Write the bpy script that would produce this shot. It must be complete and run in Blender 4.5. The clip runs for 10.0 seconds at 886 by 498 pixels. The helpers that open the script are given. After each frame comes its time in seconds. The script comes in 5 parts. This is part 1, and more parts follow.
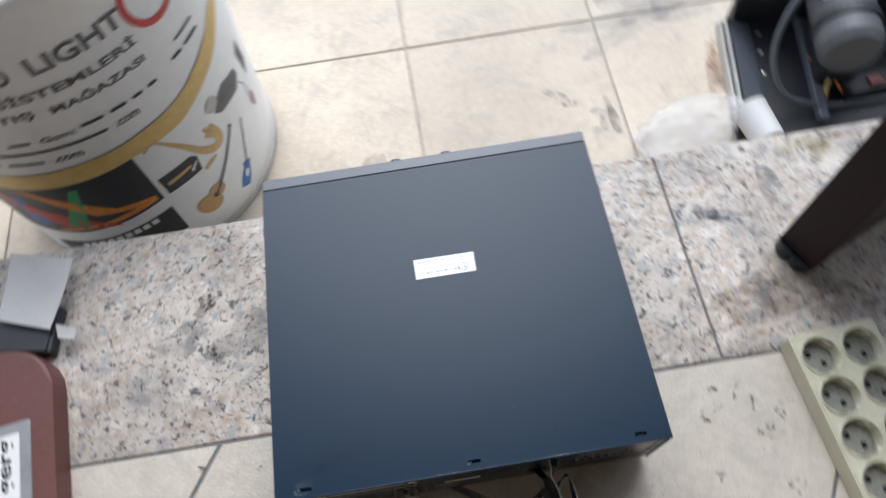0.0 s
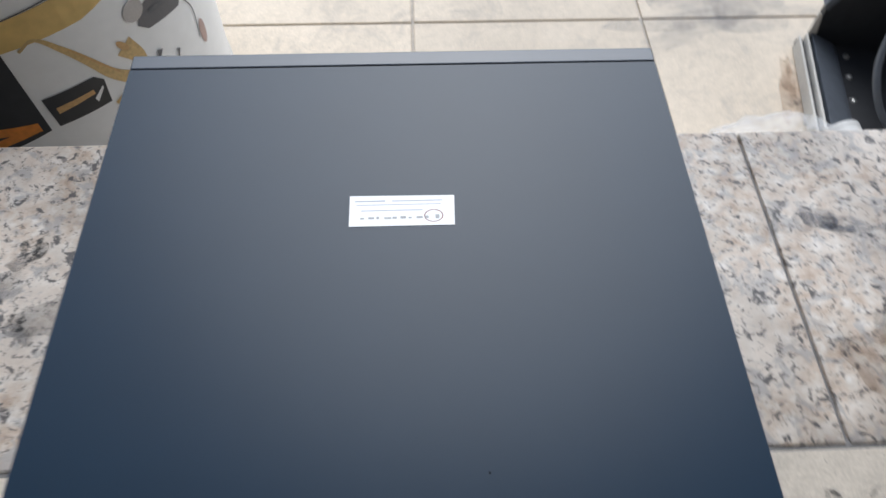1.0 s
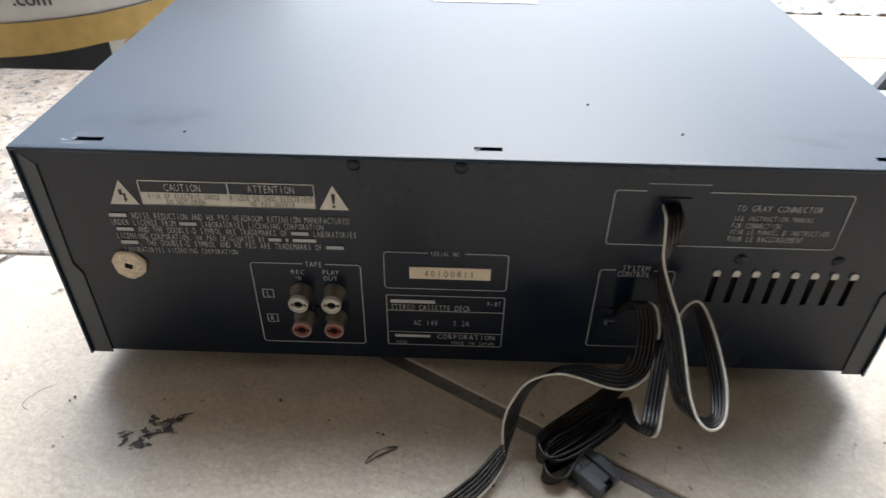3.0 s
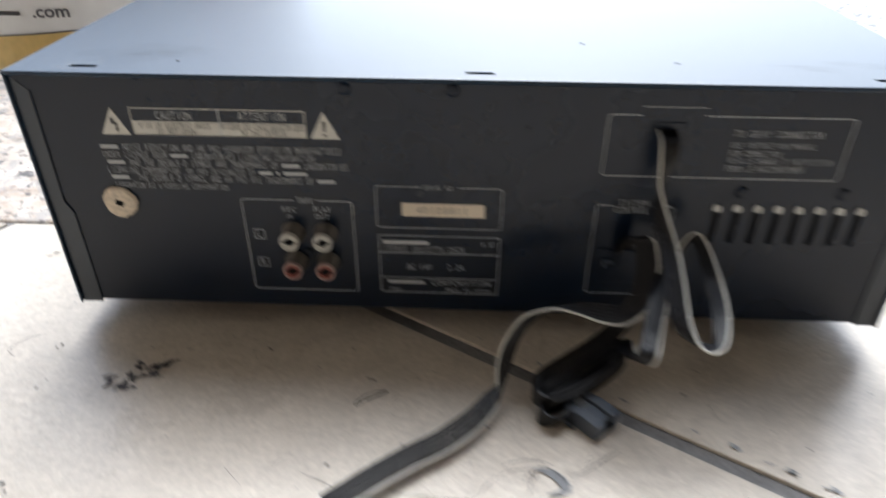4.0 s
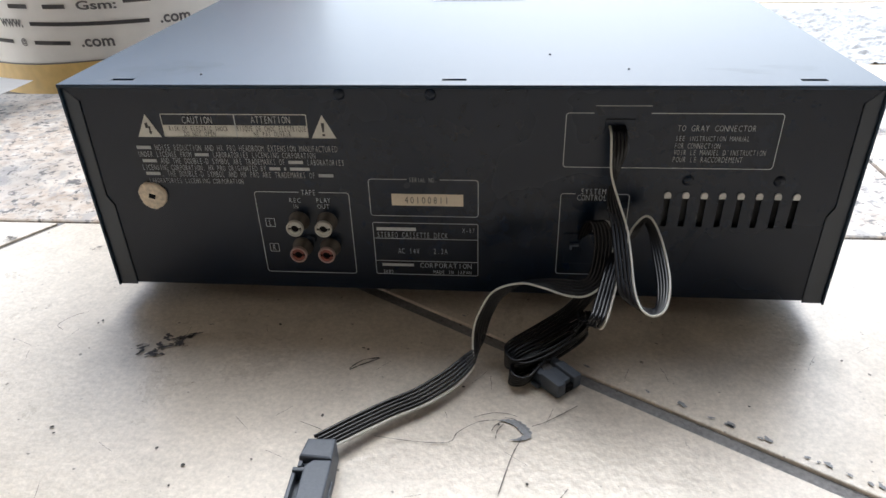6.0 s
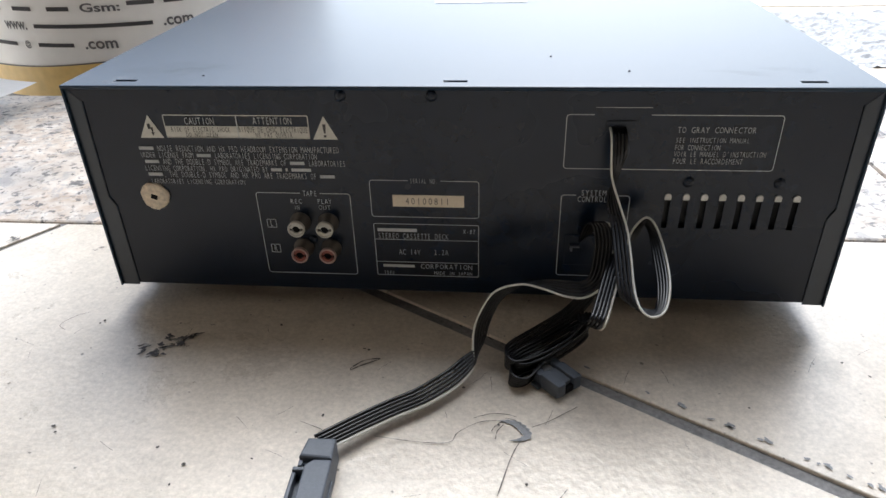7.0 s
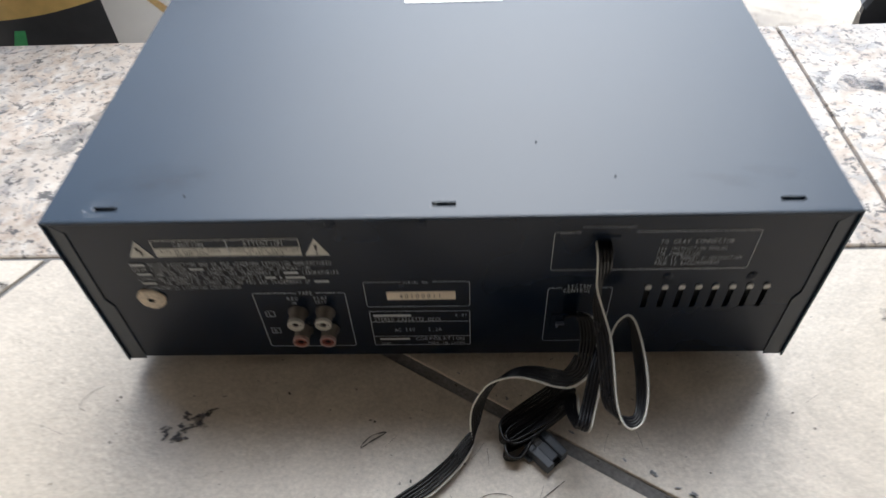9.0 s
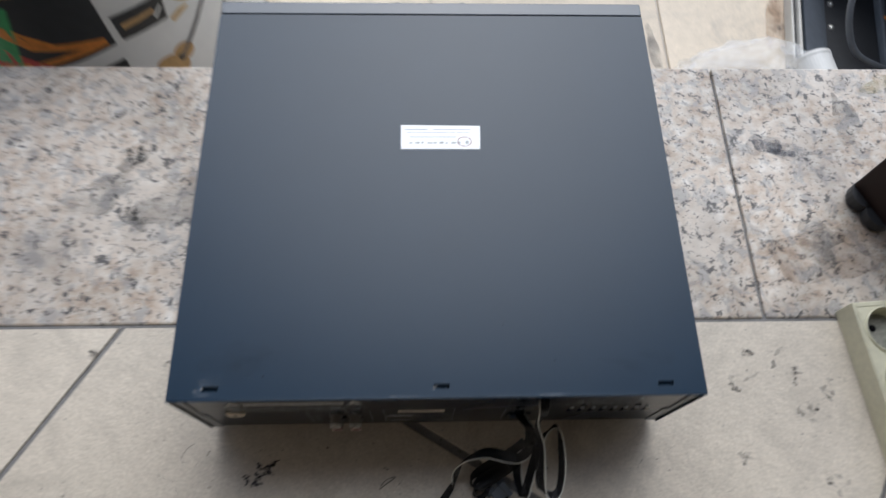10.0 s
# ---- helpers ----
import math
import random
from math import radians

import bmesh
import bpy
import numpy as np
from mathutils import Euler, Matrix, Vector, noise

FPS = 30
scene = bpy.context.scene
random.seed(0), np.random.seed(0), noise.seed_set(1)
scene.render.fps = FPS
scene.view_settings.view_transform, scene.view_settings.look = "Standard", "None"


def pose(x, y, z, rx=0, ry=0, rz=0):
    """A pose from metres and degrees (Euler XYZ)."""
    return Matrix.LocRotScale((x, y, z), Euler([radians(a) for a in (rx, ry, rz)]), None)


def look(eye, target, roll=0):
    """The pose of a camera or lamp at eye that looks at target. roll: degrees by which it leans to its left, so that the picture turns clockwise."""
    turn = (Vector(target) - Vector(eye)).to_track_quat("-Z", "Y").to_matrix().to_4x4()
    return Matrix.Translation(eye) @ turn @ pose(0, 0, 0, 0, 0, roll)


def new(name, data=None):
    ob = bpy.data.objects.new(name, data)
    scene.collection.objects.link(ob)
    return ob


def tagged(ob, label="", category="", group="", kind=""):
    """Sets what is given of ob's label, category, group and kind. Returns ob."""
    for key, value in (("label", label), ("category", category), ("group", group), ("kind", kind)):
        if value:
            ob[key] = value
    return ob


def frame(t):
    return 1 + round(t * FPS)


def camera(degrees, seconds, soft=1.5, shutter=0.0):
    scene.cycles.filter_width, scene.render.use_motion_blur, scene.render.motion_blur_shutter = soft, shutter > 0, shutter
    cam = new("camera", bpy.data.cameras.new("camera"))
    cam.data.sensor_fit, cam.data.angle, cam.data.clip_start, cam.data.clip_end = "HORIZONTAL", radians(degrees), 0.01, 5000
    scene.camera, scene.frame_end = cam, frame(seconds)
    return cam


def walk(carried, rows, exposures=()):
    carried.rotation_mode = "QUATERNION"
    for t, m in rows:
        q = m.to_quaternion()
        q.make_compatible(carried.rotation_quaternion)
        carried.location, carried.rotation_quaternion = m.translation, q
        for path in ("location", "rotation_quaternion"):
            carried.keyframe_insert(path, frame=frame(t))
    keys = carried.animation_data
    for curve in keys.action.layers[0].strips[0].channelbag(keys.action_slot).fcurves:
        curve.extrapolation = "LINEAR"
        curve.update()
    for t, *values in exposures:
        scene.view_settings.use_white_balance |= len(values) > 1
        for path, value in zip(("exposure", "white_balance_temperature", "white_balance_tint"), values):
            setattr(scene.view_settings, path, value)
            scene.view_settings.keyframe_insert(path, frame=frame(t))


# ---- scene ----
cam = camera(66.5, 10.0, soft=1.5, shutter=0.5)
PATH = [
    (0, (-0.0091, -0.0853, 0.7485), (0.0010, 0.1344, 0.2995), -6.77),
    (0.1, (-0.0144, -0.1007, 0.7210), (-0.0075, 0.1361, 0.2807), -3.78),
    (0.3, (-0.0063, -0.0976, 0.6510), (-0.0014, 0.1451, 0.2139), -1.89),
    (0.5, (0.0023, -0.0853, 0.5650), (0.0108, 0.1596, 0.1291), -2.85),
    (0.7, (0.0052, -0.0553, 0.5061), (0.0177, 0.1793, 0.0802), -0.73),
    (1, (0.0153, -0.0301, 0.4449), (0.0306, 0.2375, 0.0228), 1.31),
    (1.3, (0.0197, -0.0591, 0.3913), (0.0135, 0.2354, 0.0026), 1.02),
    (1.5, (0.0187, -0.0913, 0.3696), (0.0136, 0.2182, -0.0231), 0.76),
    (1.8, (-0.0051, -0.1307, 0.3355), (-0.0170, 0.2020, -0.0460), -0.53),
    (2, (-0.0126, -0.1599, 0.2935), (-0.0306, 0.1946, -0.0585), 0.46),
    (2.5, (-0.0080, -0.2001, 0.2533), (-0.0303, 0.1815, -0.0691), -0.88),
    (2.7, (-0.0088, -0.2195, 0.2531), (-0.0093, 0.1694, -0.0613), 1.69),
    (3.8, (-0.0188, -0.2232, 0.1982), (-0.0541, 0.1999, -0.0659), -1.51),
    (4, (-0.0016, -0.2429, 0.2008), (-0.0204, 0.1789, -0.0671), 0.29),
    (4.2, (0.0216, -0.2571, 0.2055), (-0.0011, 0.1549, -0.0866), -0.16),
    (4.5, (0.0250, -0.2696, 0.2008), (0.0057, 0.1520, -0.0673), -0.93),
    (5, (0.0299, -0.2692, 0.1954), (0.0054, 0.1533, -0.0708), -2.03),
    (5.5, (0.0237, -0.2823, 0.2068), (-0.0168, 0.1454, -0.0490), -1.74),
    (7, (0.0248, -0.2864, 0.2062), (-0.0213, 0.1436, -0.0447), -1.64),
    (7.5, (0.0242, -0.2859, 0.2062), (-0.0209, 0.1456, -0.0423), -1.51),
    (8, (0.0168, -0.2737, 0.2267), (-0.0221, 0.1448, -0.0443), -1.18),
    (8.5, (0.0175, -0.2463, 0.2602), (-0.0019, 0.1398, -0.0568), -1.47),
    (8.7, (0.0139, -0.2262, 0.2827), (0.0106, 0.1380, -0.0483), -1.82),
    (9, (0.0117, -0.2096, 0.3255), (-0.0077, 0.1304, -0.0405), -3.18),
    (9.5, (0.0053, -0.2047, 0.4949), (0.0014, 0.0749, 0.0804), -2.30),
    (9.8, (0.0031, -0.1667, 0.5586), (-0.0034, 0.0988, 0.1005), -2.54),
    (10, (-0.0140, -0.0880, 0.5700), (0.0042, 0.1115, 0.1118), 4.40),
]
EXPOSURES = [(0.0, 0.75, 5900, 8), (0.5, 0.40, 5950, 8), (1.0, 0.55, 6000, 8), (1.5, 0.52, 6100, 8), (2.0, 0.6, 6350, 8), (2.3, 1.05, 6550, 8), (2.7, 1.6, 6450, 8), (4.0, 1.8, 6050, 8), (5.0, 1.6, 6100, 8), (7.0, 1.5, 6050, 8), (8.0, 1.5, 6100, 8), (8.7, 1.42, 6150, 8), (9.3, 1.1, 6050, 8), (10.0, 0.55, 6000, 8)]
walk(cam, [(t, look(eye, target, roll)) for t, eye, target, roll in PATH], EXPOSURES)

# ---- world, sun ----
SUN_ELEVATION, SUN_SIDE = 50.0, 5.0
world = bpy.data.worlds.new("sky")
scene.world = world
world.use_nodes = True
wn = world.node_tree.nodes
wl = world.node_tree.links
sky = wn.new("ShaderNodeTexSky")
sky.sky_type = "NISHITA"
sky.sun_disc = False
sky.sun_elevation = radians(SUN_ELEVATION)
sky.sun_rotation = radians(SUN_SIDE)
sky.dust_density = 2.0
sky.air_density = 1.0
pale = wn.new("ShaderNodeHueSaturation")
pale.inputs["Saturation"].default_value = 0.55
wl.new(sky.outputs[0], pale.inputs["Color"])
wl.new(pale.outputs[0], wn["Background"].inputs["Color"])
wn["Background"].inputs["Strength"].default_value = 0.15
sun_data = bpy.data.lights.new("sun", "SUN")
sun_data.energy = 1.2
sun_data.angle = radians(50)
sun_data.color = (1.0, 0.98, 0.96)
sun = new("sun", sun_data)
sun.matrix_world = look((0, 0, 0), (-math.sin(radians(SUN_SIDE)), -1.0, -math.tan(radians(SUN_ELEVATION)))) 

# ---- materials ----
def mat(name, base, rough=0.5, metal=0.0, vary=0.15, scale=40.0, bump=0.0, bump_scale=300.0, spec=0.5, rough_vary=0.12, random=0.0):
    """A plain painted, plastic or metal surface: two scales of tone, uneven gloss and fine relief."""
    m = bpy.data.materials.new(name)
    m.use_nodes = True
    n, l = m.node_tree.nodes, m.node_tree.links
    b = n["Principled BSDF"]
    b.inputs["Metallic"].default_value = metal
    b.inputs["Specular IOR Level"].default_value = spec
    co = n.new("ShaderNodeTexCoord")
    big, small = n.new("ShaderNodeTexNoise"), n.new("ShaderNodeTexNoise")
    big.inputs["Scale"].default_value = scale * 0.25
    big.inputs["Detail"].default_value = 4
    small.inputs["Scale"].default_value = scale * 4
    small.inputs["Detail"].default_value = 6
    for t in (big, small):
        l.new(co.outputs["Object"], t.inputs["Vector"])
    add = n.new("ShaderNodeMath")
    add.operation = "ADD"
    l.new(big.outputs[0], add.inputs[0])
    l.new(small.outputs[0], add.inputs[1])
    ramp = n.new("ShaderNodeMapRange")
    ramp.inputs["From Min"].default_value, ramp.inputs["From Max"].default_value = 0.6, 1.4
    ramp.inputs["To Min"].default_value, ramp.inputs["To Max"].default_value = 1 - vary, 1 + vary
    l.new(add.outputs[0], ramp.inputs["Value"])
    mul = n.new("ShaderNodeVectorMath")
    mul.operation = "SCALE"
    mul.inputs[0].default_value = base
    last = ramp.outputs[0]
    if random:
        info = n.new("ShaderNodeObjectInfo")
        rr = n.new("ShaderNodeMapRange")
        rr.inputs["To Min"].default_value, rr.inputs["To Max"].default_value = 1 - random, 1 + random
        l.new(info.outputs["Random"], rr.inputs["Value"])
        rm = n.new("ShaderNodeMath")
        rm.operation = "MULTIPLY"
        l.new(last, rm.inputs[0])
        l.new(rr.outputs[0], rm.inputs[1])
        last = rm.outputs[0]
    l.new(last, mul.inputs["Scale"])
    l.new(mul.outputs[0], b.inputs["Base Color"])
    rg = n.new("ShaderNodeMapRange")
    rg.inputs["To Min"].default_value, rg.inputs["To Max"].default_value = max(0.02, rough - rough_vary), min(1.0, rough + rough_vary)
    l.new(big.outputs[0], rg.inputs["Value"])
    l.new(rg.outputs[0], b.inputs["Roughness"])
    if bump:
        bn = n.new("ShaderNodeTexNoise")
        bn.inputs["Scale"].default_value = bump_scale
        bn.inputs["Detail"].default_value = 4
        l.new(co.outputs["Object"], bn.inputs["Vector"])
        bp = n.new("ShaderNodeBump")
        bp.inputs["Strength"].default_value = bump
        bp.inputs["Distance"].default_value = 0.001
        l.new(bn.outputs[0], bp.inputs["Height"])
        l.new(bp.outputs[0], b.inputs["Normal"])
    return m


def ramp_node(n, stops, mode="LINEAR"):
    r = n.new("ShaderNodeValToRGB")
    r.color_ramp.interpolation = mode
    e = r.color_ramp.elements
    while len(e) < len(stops):
        e.new(0.5)
    for k, (p, c) in zip(e, stops):
        k.position, k.color = p, (*c, 1)
    return r


def granite_material():
    m = bpy.data.materials.new("speckled granite")
    m.use_nodes = True
    n, l = m.node_tree.nodes, m.node_tree.links
    b = n["Principled BSDF"]
    co = n.new("ShaderNodeTexCoord")

    def field(scale, detail, rough, distort=0.0):
        t = n.new("ShaderNodeTexNoise")
        t.inputs["Scale"].default_value, t.inputs["Detail"].default_value = scale, detail
        t.inputs["Roughness"].default_value, t.inputs["Distortion"].default_value = rough, distort
        l.new(co.outputs["Object"], t.inputs["Vector"])
        return t.outputs[0]

    def over(below, mask, colour):
        mx = n.new("ShaderNodeMix")
        mx.data_type = "RGBA"
        l.new(mask, mx.inputs["Factor"])
        l.new(below, mx.inputs["A"])
        mx.inputs["B"].default_value = (*colour, 1)
        return mx.outputs["Result"]

    def mask(source, a, b_, top=1.0):
        r = ramp_node(n, [(a, (0, 0, 0)), (b_, (top,) * 3)])
        l.new(source, r.inputs[0])
        return r.outputs[0]

    base = ramp_node(n, [(0.32, (0.42, 0.32, 0.24)), (0.45, (0.56, 0.46, 0.37)), (0.56, (0.63, 0.565, 0.49)), (0.68, (0.74, 0.70, 0.65))])
    l.new(field(75, 6, 0.62), base.inputs[0])
    last = over(base.outputs[0], mask(field(9, 5, 0.6), 0.46, 0.60, 0.75), (0.64, 0.575, 0.505))
    last = over(last, mask(field(48, 7, 0.68, 0.7), 0.52, 0.59, 0.75), (0.37, 0.355, 0.345))
    fine = field(190, 4, 0.6, 0.4)
    last = over(last, mask(fine, 0.575, 0.63, 0.8), (0.17, 0.155, 0.145))
    specks = field(92, 6, 0.66, 0.5)
    last = over(last, mask(specks, 0.575, 0.615, 0.92), (0.07, 0.066, 0.066))
    dirt = field(7, 8, 0.68)
    dr = ramp_node(n, [(0.36, (0.60, 0.59, 0.58)), (0.58, (1, 1, 1))])
    l.new(dirt, dr.inputs[0])
    mm = n.new("ShaderNodeMix")
    mm.data_type, mm.blend_type = "RGBA", "MULTIPLY"
    mm.inputs["Factor"].default_value = 1
    l.new(last, mm.inputs["A"])
    l.new(dr.outputs[0], mm.inputs["B"])
    l.new(mm.outputs["Result"], b.inputs["Base Color"])
    rg = n.new("ShaderNodeMapRange")
    rg.inputs["To Min"].default_value, rg.inputs["To Max"].default_value = 0.30, 0.58
    l.new(dirt, rg.inputs["Value"])
    l.new(rg.outputs[0], b.inputs["Roughness"])
    bp = n.new("ShaderNodeBump")
    bp.inputs["Strength"].default_value, bp.inputs["Distance"].default_value = 0.25, 0.0008
    l.new(specks, bp.inputs["Height"])
    l.new(bp.outputs[0], b.inputs["Normal"])
    return m


def tile_material(name, base, grime, grime_amount, rough, speck=0.7):
    """Glazed floor tile with smears of dirt, fine specks and worn gloss."""
    m = bpy.data.materials.new(name)
    m.use_nodes = True
    n, l = m.node_tree.nodes, m.node_tree.links
    b = n["Principled BSDF"]
    geo = n.new("ShaderNodeNewGeometry")
    smear, specks, cloud = n.new("ShaderNodeTexNoise"), n.new("ShaderNodeTexNoise"), n.new("ShaderNodeTexNoise")
    for t, s, d in ((smear, 14, 8), (specks, 220, 2), (cloud, 4, 5)):
        t.inputs["Scale"].default_value, t.inputs["Detail"].default_value = s, d
        l.new(geo.outputs["Position"], t.inputs["Vector"])
    smear.inputs["Roughness"].default_value = 0.7
    smear.inputs["Distortion"].default_value = 0.8
    sr = ramp_node(n, [(0.5, (0, 0, 0)), (0.74, (grime_amount,) * 3)])
    l.new(smear.outputs[0], sr.inputs[0])
    kr = ramp_node(n, [(speck, (0, 0, 0)), (speck + 0.05, (0.8, 0.8, 0.8))])
    l.new(specks.outputs[0], kr.inputs[0])
    cr = ramp_node(n, [(0.3, tuple(c * 0.86 for c in base)), (0.7, tuple(min(1, c * 1.1) for c in base))])
    l.new(cloud.outputs[0], cr.inputs[0])
    info = n.new("ShaderNodeObjectInfo")
    hue = n.new("ShaderNodeMapRange")
    hue.inputs["To Min"].default_value, hue.inputs["To Max"].default_value = 0.93, 1.06
    l.new(info.outputs["Random"], hue.inputs["Value"])
    tint = n.new("ShaderNodeVectorMath")
    tint.operation = "SCALE"
    l.new(cr.outputs[0], tint.inputs[0])
    l.new(hue.outputs[0], tint.inputs["Scale"])
    last = tint.outputs[0]
    for r in (sr, kr):
        mx = n.new("ShaderNodeMix")
        mx.data_type = "RGBA"
        l.new(r.outputs[0], mx.inputs["Factor"])
        l.new(last, mx.inputs["A"])
        mx.inputs["B"].default_value = (*grime, 1)
        last = mx.outputs["Result"]
    grain = n.new("ShaderNodeTexNoise")
    grain.inputs["Scale"].default_value, grain.inputs["Detail"].default_value = 420, 5
    grain.inputs["Roughness"].default_value = 0.75
    l.new(geo.outputs["Position"], grain.inputs["Vector"])
    gm = n.new("ShaderNodeMapRange")
    gm.inputs["From Min"].default_value, gm.inputs["From Max"].default_value = 0.3, 0.7
    gm.inputs["To Min"].default_value, gm.inputs["To Max"].default_value = 0.80, 1.14
    l.new(grain.outputs[0], gm.inputs["Value"])
    gs = n.new("ShaderNodeVectorMath")
    gs.operation = "SCALE"
    l.new(last, gs.inputs[0])
    l.new(gm.outputs[0], gs.inputs["Scale"])
    last = gs.outputs[0]
    mott = n.new("ShaderNodeTexNoise")
    mott.inputs["Scale"].default_value, mott.inputs["Detail"].default_value = 70, 6
    mott.inputs["Roughness"].default_value = 0.7
    l.new(geo.outputs["Position"], mott.inputs["Vector"])
    mr = n.new("ShaderNodeMapRange")
    mr.inputs["From Min"].default_value, mr.inputs["From Max"].default_value = 0.35, 0.65
    mr.inputs["To Min"].default_value, mr.inputs["To Max"].default_value = 0.92, 1.06
    l.new(mott.outputs[0], mr.inputs["Value"])
    ms = n.new("ShaderNodeVectorMath")
    ms.operation = "SCALE"
    l.new(last, ms.inputs[0])
    l.new(mr.outputs[0], ms.inputs["Scale"])
    last = ms.outputs[0]
    l.new(last, b.inputs["Base Color"])
    rg = n.new("ShaderNodeMapRange")
    rg.inputs["To Min"].default_value, rg.inputs["To Max"].default_value = rough - 0.12, rough + 0.2
    l.new(smear.outputs[0], rg.inputs["Value"])
    l.new(rg.outputs[0], b.inputs["Roughness"])
    bp = n.new("ShaderNodeBump")
    bp.inputs["Strength"].default_value, bp.inputs["Distance"].default_value = 0.15, 0.002
    l.new(smear.outputs[0], bp.inputs["Height"])
    peel = n.new("ShaderNodeTexNoise")
    peel.inputs["Scale"].default_value, peel.inputs["Detail"].default_value = 260, 3
    l.new(geo.outputs["Position"], peel.inputs["Vector"])
    bq = n.new("ShaderNodeBump")
    bq.inputs["Strength"].default_value, bq.inputs["Distance"].default_value = 0.35, 0.0010
    l.new(peel.outputs[0], bq.inputs["Height"])
    l.new(bp.outputs[0], bq.inputs["Normal"])
    l.new(bq.outputs[0], b.inputs["Normal"])
    return m


def scuff_shade_material(name, colour, keep, scale, soft=0.1, most=1.0):
    """Broken dirt, wear or painted shade: shows in patches and lets the tile through between them."""
    m = bpy.data.materials.new(name)
    m.use_nodes = True
    n, l = m.node_tree.nodes, m.node_tree.links
    b, out = n["Principled BSDF"], n["Material Output"]
    b.inputs["Base Color"].default_value = (*colour, 1)
    b.inputs["Roughness"].default_value = 0.7
    geo = n.new("ShaderNodeNewGeometry")
    t = n.new("ShaderNodeTexNoise")
    t.inputs["Scale"].default_value, t.inputs["Detail"].default_value = scale, 8
    t.inputs["Roughness"].default_value = 0.7
    l.new(geo.outputs["Position"], t.inputs["Vector"])
    r = ramp_node(n, [(keep, (0, 0, 0)), (keep + soft, (most,) * 3)])
    l.new(t.outputs[0], r.inputs[0])
    clear, mix = n.new("ShaderNodeBsdfTransparent"), n.new("ShaderNodeMixShader")
    l.new(r.outputs[0], mix.inputs[0])
    l.new(clear.outputs[0], mix.inputs[1])
    l.new(b.outputs[0], mix.inputs[2])
    l.new(mix.outputs[0], out.inputs[0])
    return m


def bag_material():
    m = bpy.data.materials.new("clear plastic film")
    m.use_nodes = True
    n, l = m.node_tree.nodes, m.node_tree.links
    b, out = n["Principled BSDF"], n["Material Output"]
    b.inputs["Base Color"].default_value = (0.85, 0.86, 0.87, 1)
    b.inputs["Roughness"].default_value = 0.25
    clear, mix = n.new("ShaderNodeBsdfTransparent"), n.new("ShaderNodeMixShader")
    mix.inputs[0].default_value = 0.22
    l.new(clear.outputs[0], mix.inputs[1])
    l.new(b.outputs[0], mix.inputs[2])
    l.new(mix.outputs[0], out.inputs[0])
    return m


GRANITE = granite_material()
FLOOR_TILE = tile_material("cream floor tile", (0.615, 0.55, 0.462), (0.10, 0.09, 0.08), 0.30, 0.27, 0.71)
PAVE_TILE = tile_material("weathered paving tile", (0.63, 0.535, 0.415), (0.27, 0.255, 0.24), 0.5, 0.55, 0.72)
GROUT = mat("dirty grey grout", (0.185, 0.180, 0.178), 0.8, vary=0.4, scale=120, bump=0.5, bump_scale=600)
PAVE_GROUT = mat("pale grey grout", (0.50, 0.45, 0.39), 0.9, vary=0.3, scale=120, bump=0.5, bump_scale=600)
PLASTER = mat("beige wall plaster", (0.50, 0.43, 0.35), 0.85, vary=0.06, scale=8, bump=0.2, bump_scale=80)
WHITE_WALL = mat("white bounce wall paint", (0.80, 0.80, 0.78), 0.8, vary=0.05, scale=6, bump=0.2, bump_scale=80)
CEILING = mat("dark grey ceiling paint", (0.055, 0.060, 0.066), 0.85, vary=0.06, scale=8, bump=0.2, bump_scale=80)
ROUGH_STONE = mat("rough grey split stone", (0.42, 0.42, 0.42), 0.9, vary=0.3, scale=60)
ASPHALT = mat("grey asphalt ground", (0.10, 0.10, 0.10), 0.95, vary=0.25, scale=30, bump=0.6, bump_scale=200)
COVER = mat("dark blue-black painted steel", (0.0058, 0.0215, 0.0440), 0.30, vary=0.06, scale=6, bump=0.05, bump_scale=2500, spec=0.33, rough_vary=0.02)
PANEL = mat("black painted steel panel", (0.0025, 0.0080, 0.0205), 0.27, vary=0.15, scale=30, bump=0.04, bump_scale=2500, spec=0.36, rough_vary=0.05)
FASCIA = mat("black moulded plastic", (0.034, 0.048, 0.070), 0.36, vary=0.1, scale=30, rough_vary=0.05, spec=0.7)
FLANGE = mat("black painted steel edge", (0.0085, 0.0180, 0.0320), 0.30, vary=0.15, scale=30, bump=0.05, bump_scale=2500, spec=0.6, rough_vary=0.05)
INSIDE = mat("black hollow inside", (0.005, 0.005, 0.006), 0.8, spec=0.1)
PRINT = mat("pale grey screen print", (0.47, 0.49, 0.49), 0.6, vary=0.1, scale=300)
PRINT_DIM = mat("worn grey screen print", (0.40, 0.415, 0.42), 0.6, vary=0.2, scale=300)
PRINT_FILL = mat("off-white print block", (0.56, 0.55, 0.50), 0.6, vary=0.12, scale=200)
LABEL_PRINT = mat("faded blue-grey print", (0.42, 0.45, 0.52), 0.5)
INK = mat("black ink", (0.03, 0.03, 0.03), 0.7)
PLATE = mat("aged cream label", (0.66, 0.58, 0.46), 0.6, vary=0.12, scale=150)
WHITE_LABEL = mat("glossy white label", (0.86, 0.87, 0.88), 0.3, vary=0.03, scale=60)
STEEL = mat("dull bare metal", (0.62, 0.61, 0.58), 0.35, metal=1.0, vary=0.1, scale=200)
VENT_GLINT = mat("pale grey vent glint", (0.46, 0.46, 0.44), 0.5, metal=0.6, vary=0.25, scale=300)
BRASS_GREY = mat("tarnished jack barrel", (0.10, 0.09, 0.08), 0.45, metal=0.6, vary=0.2, scale=300)
WHITE_PLASTIC = mat("white plastic", (0.50, 0.49, 0.45), 0.4, vary=0.05, scale=100)
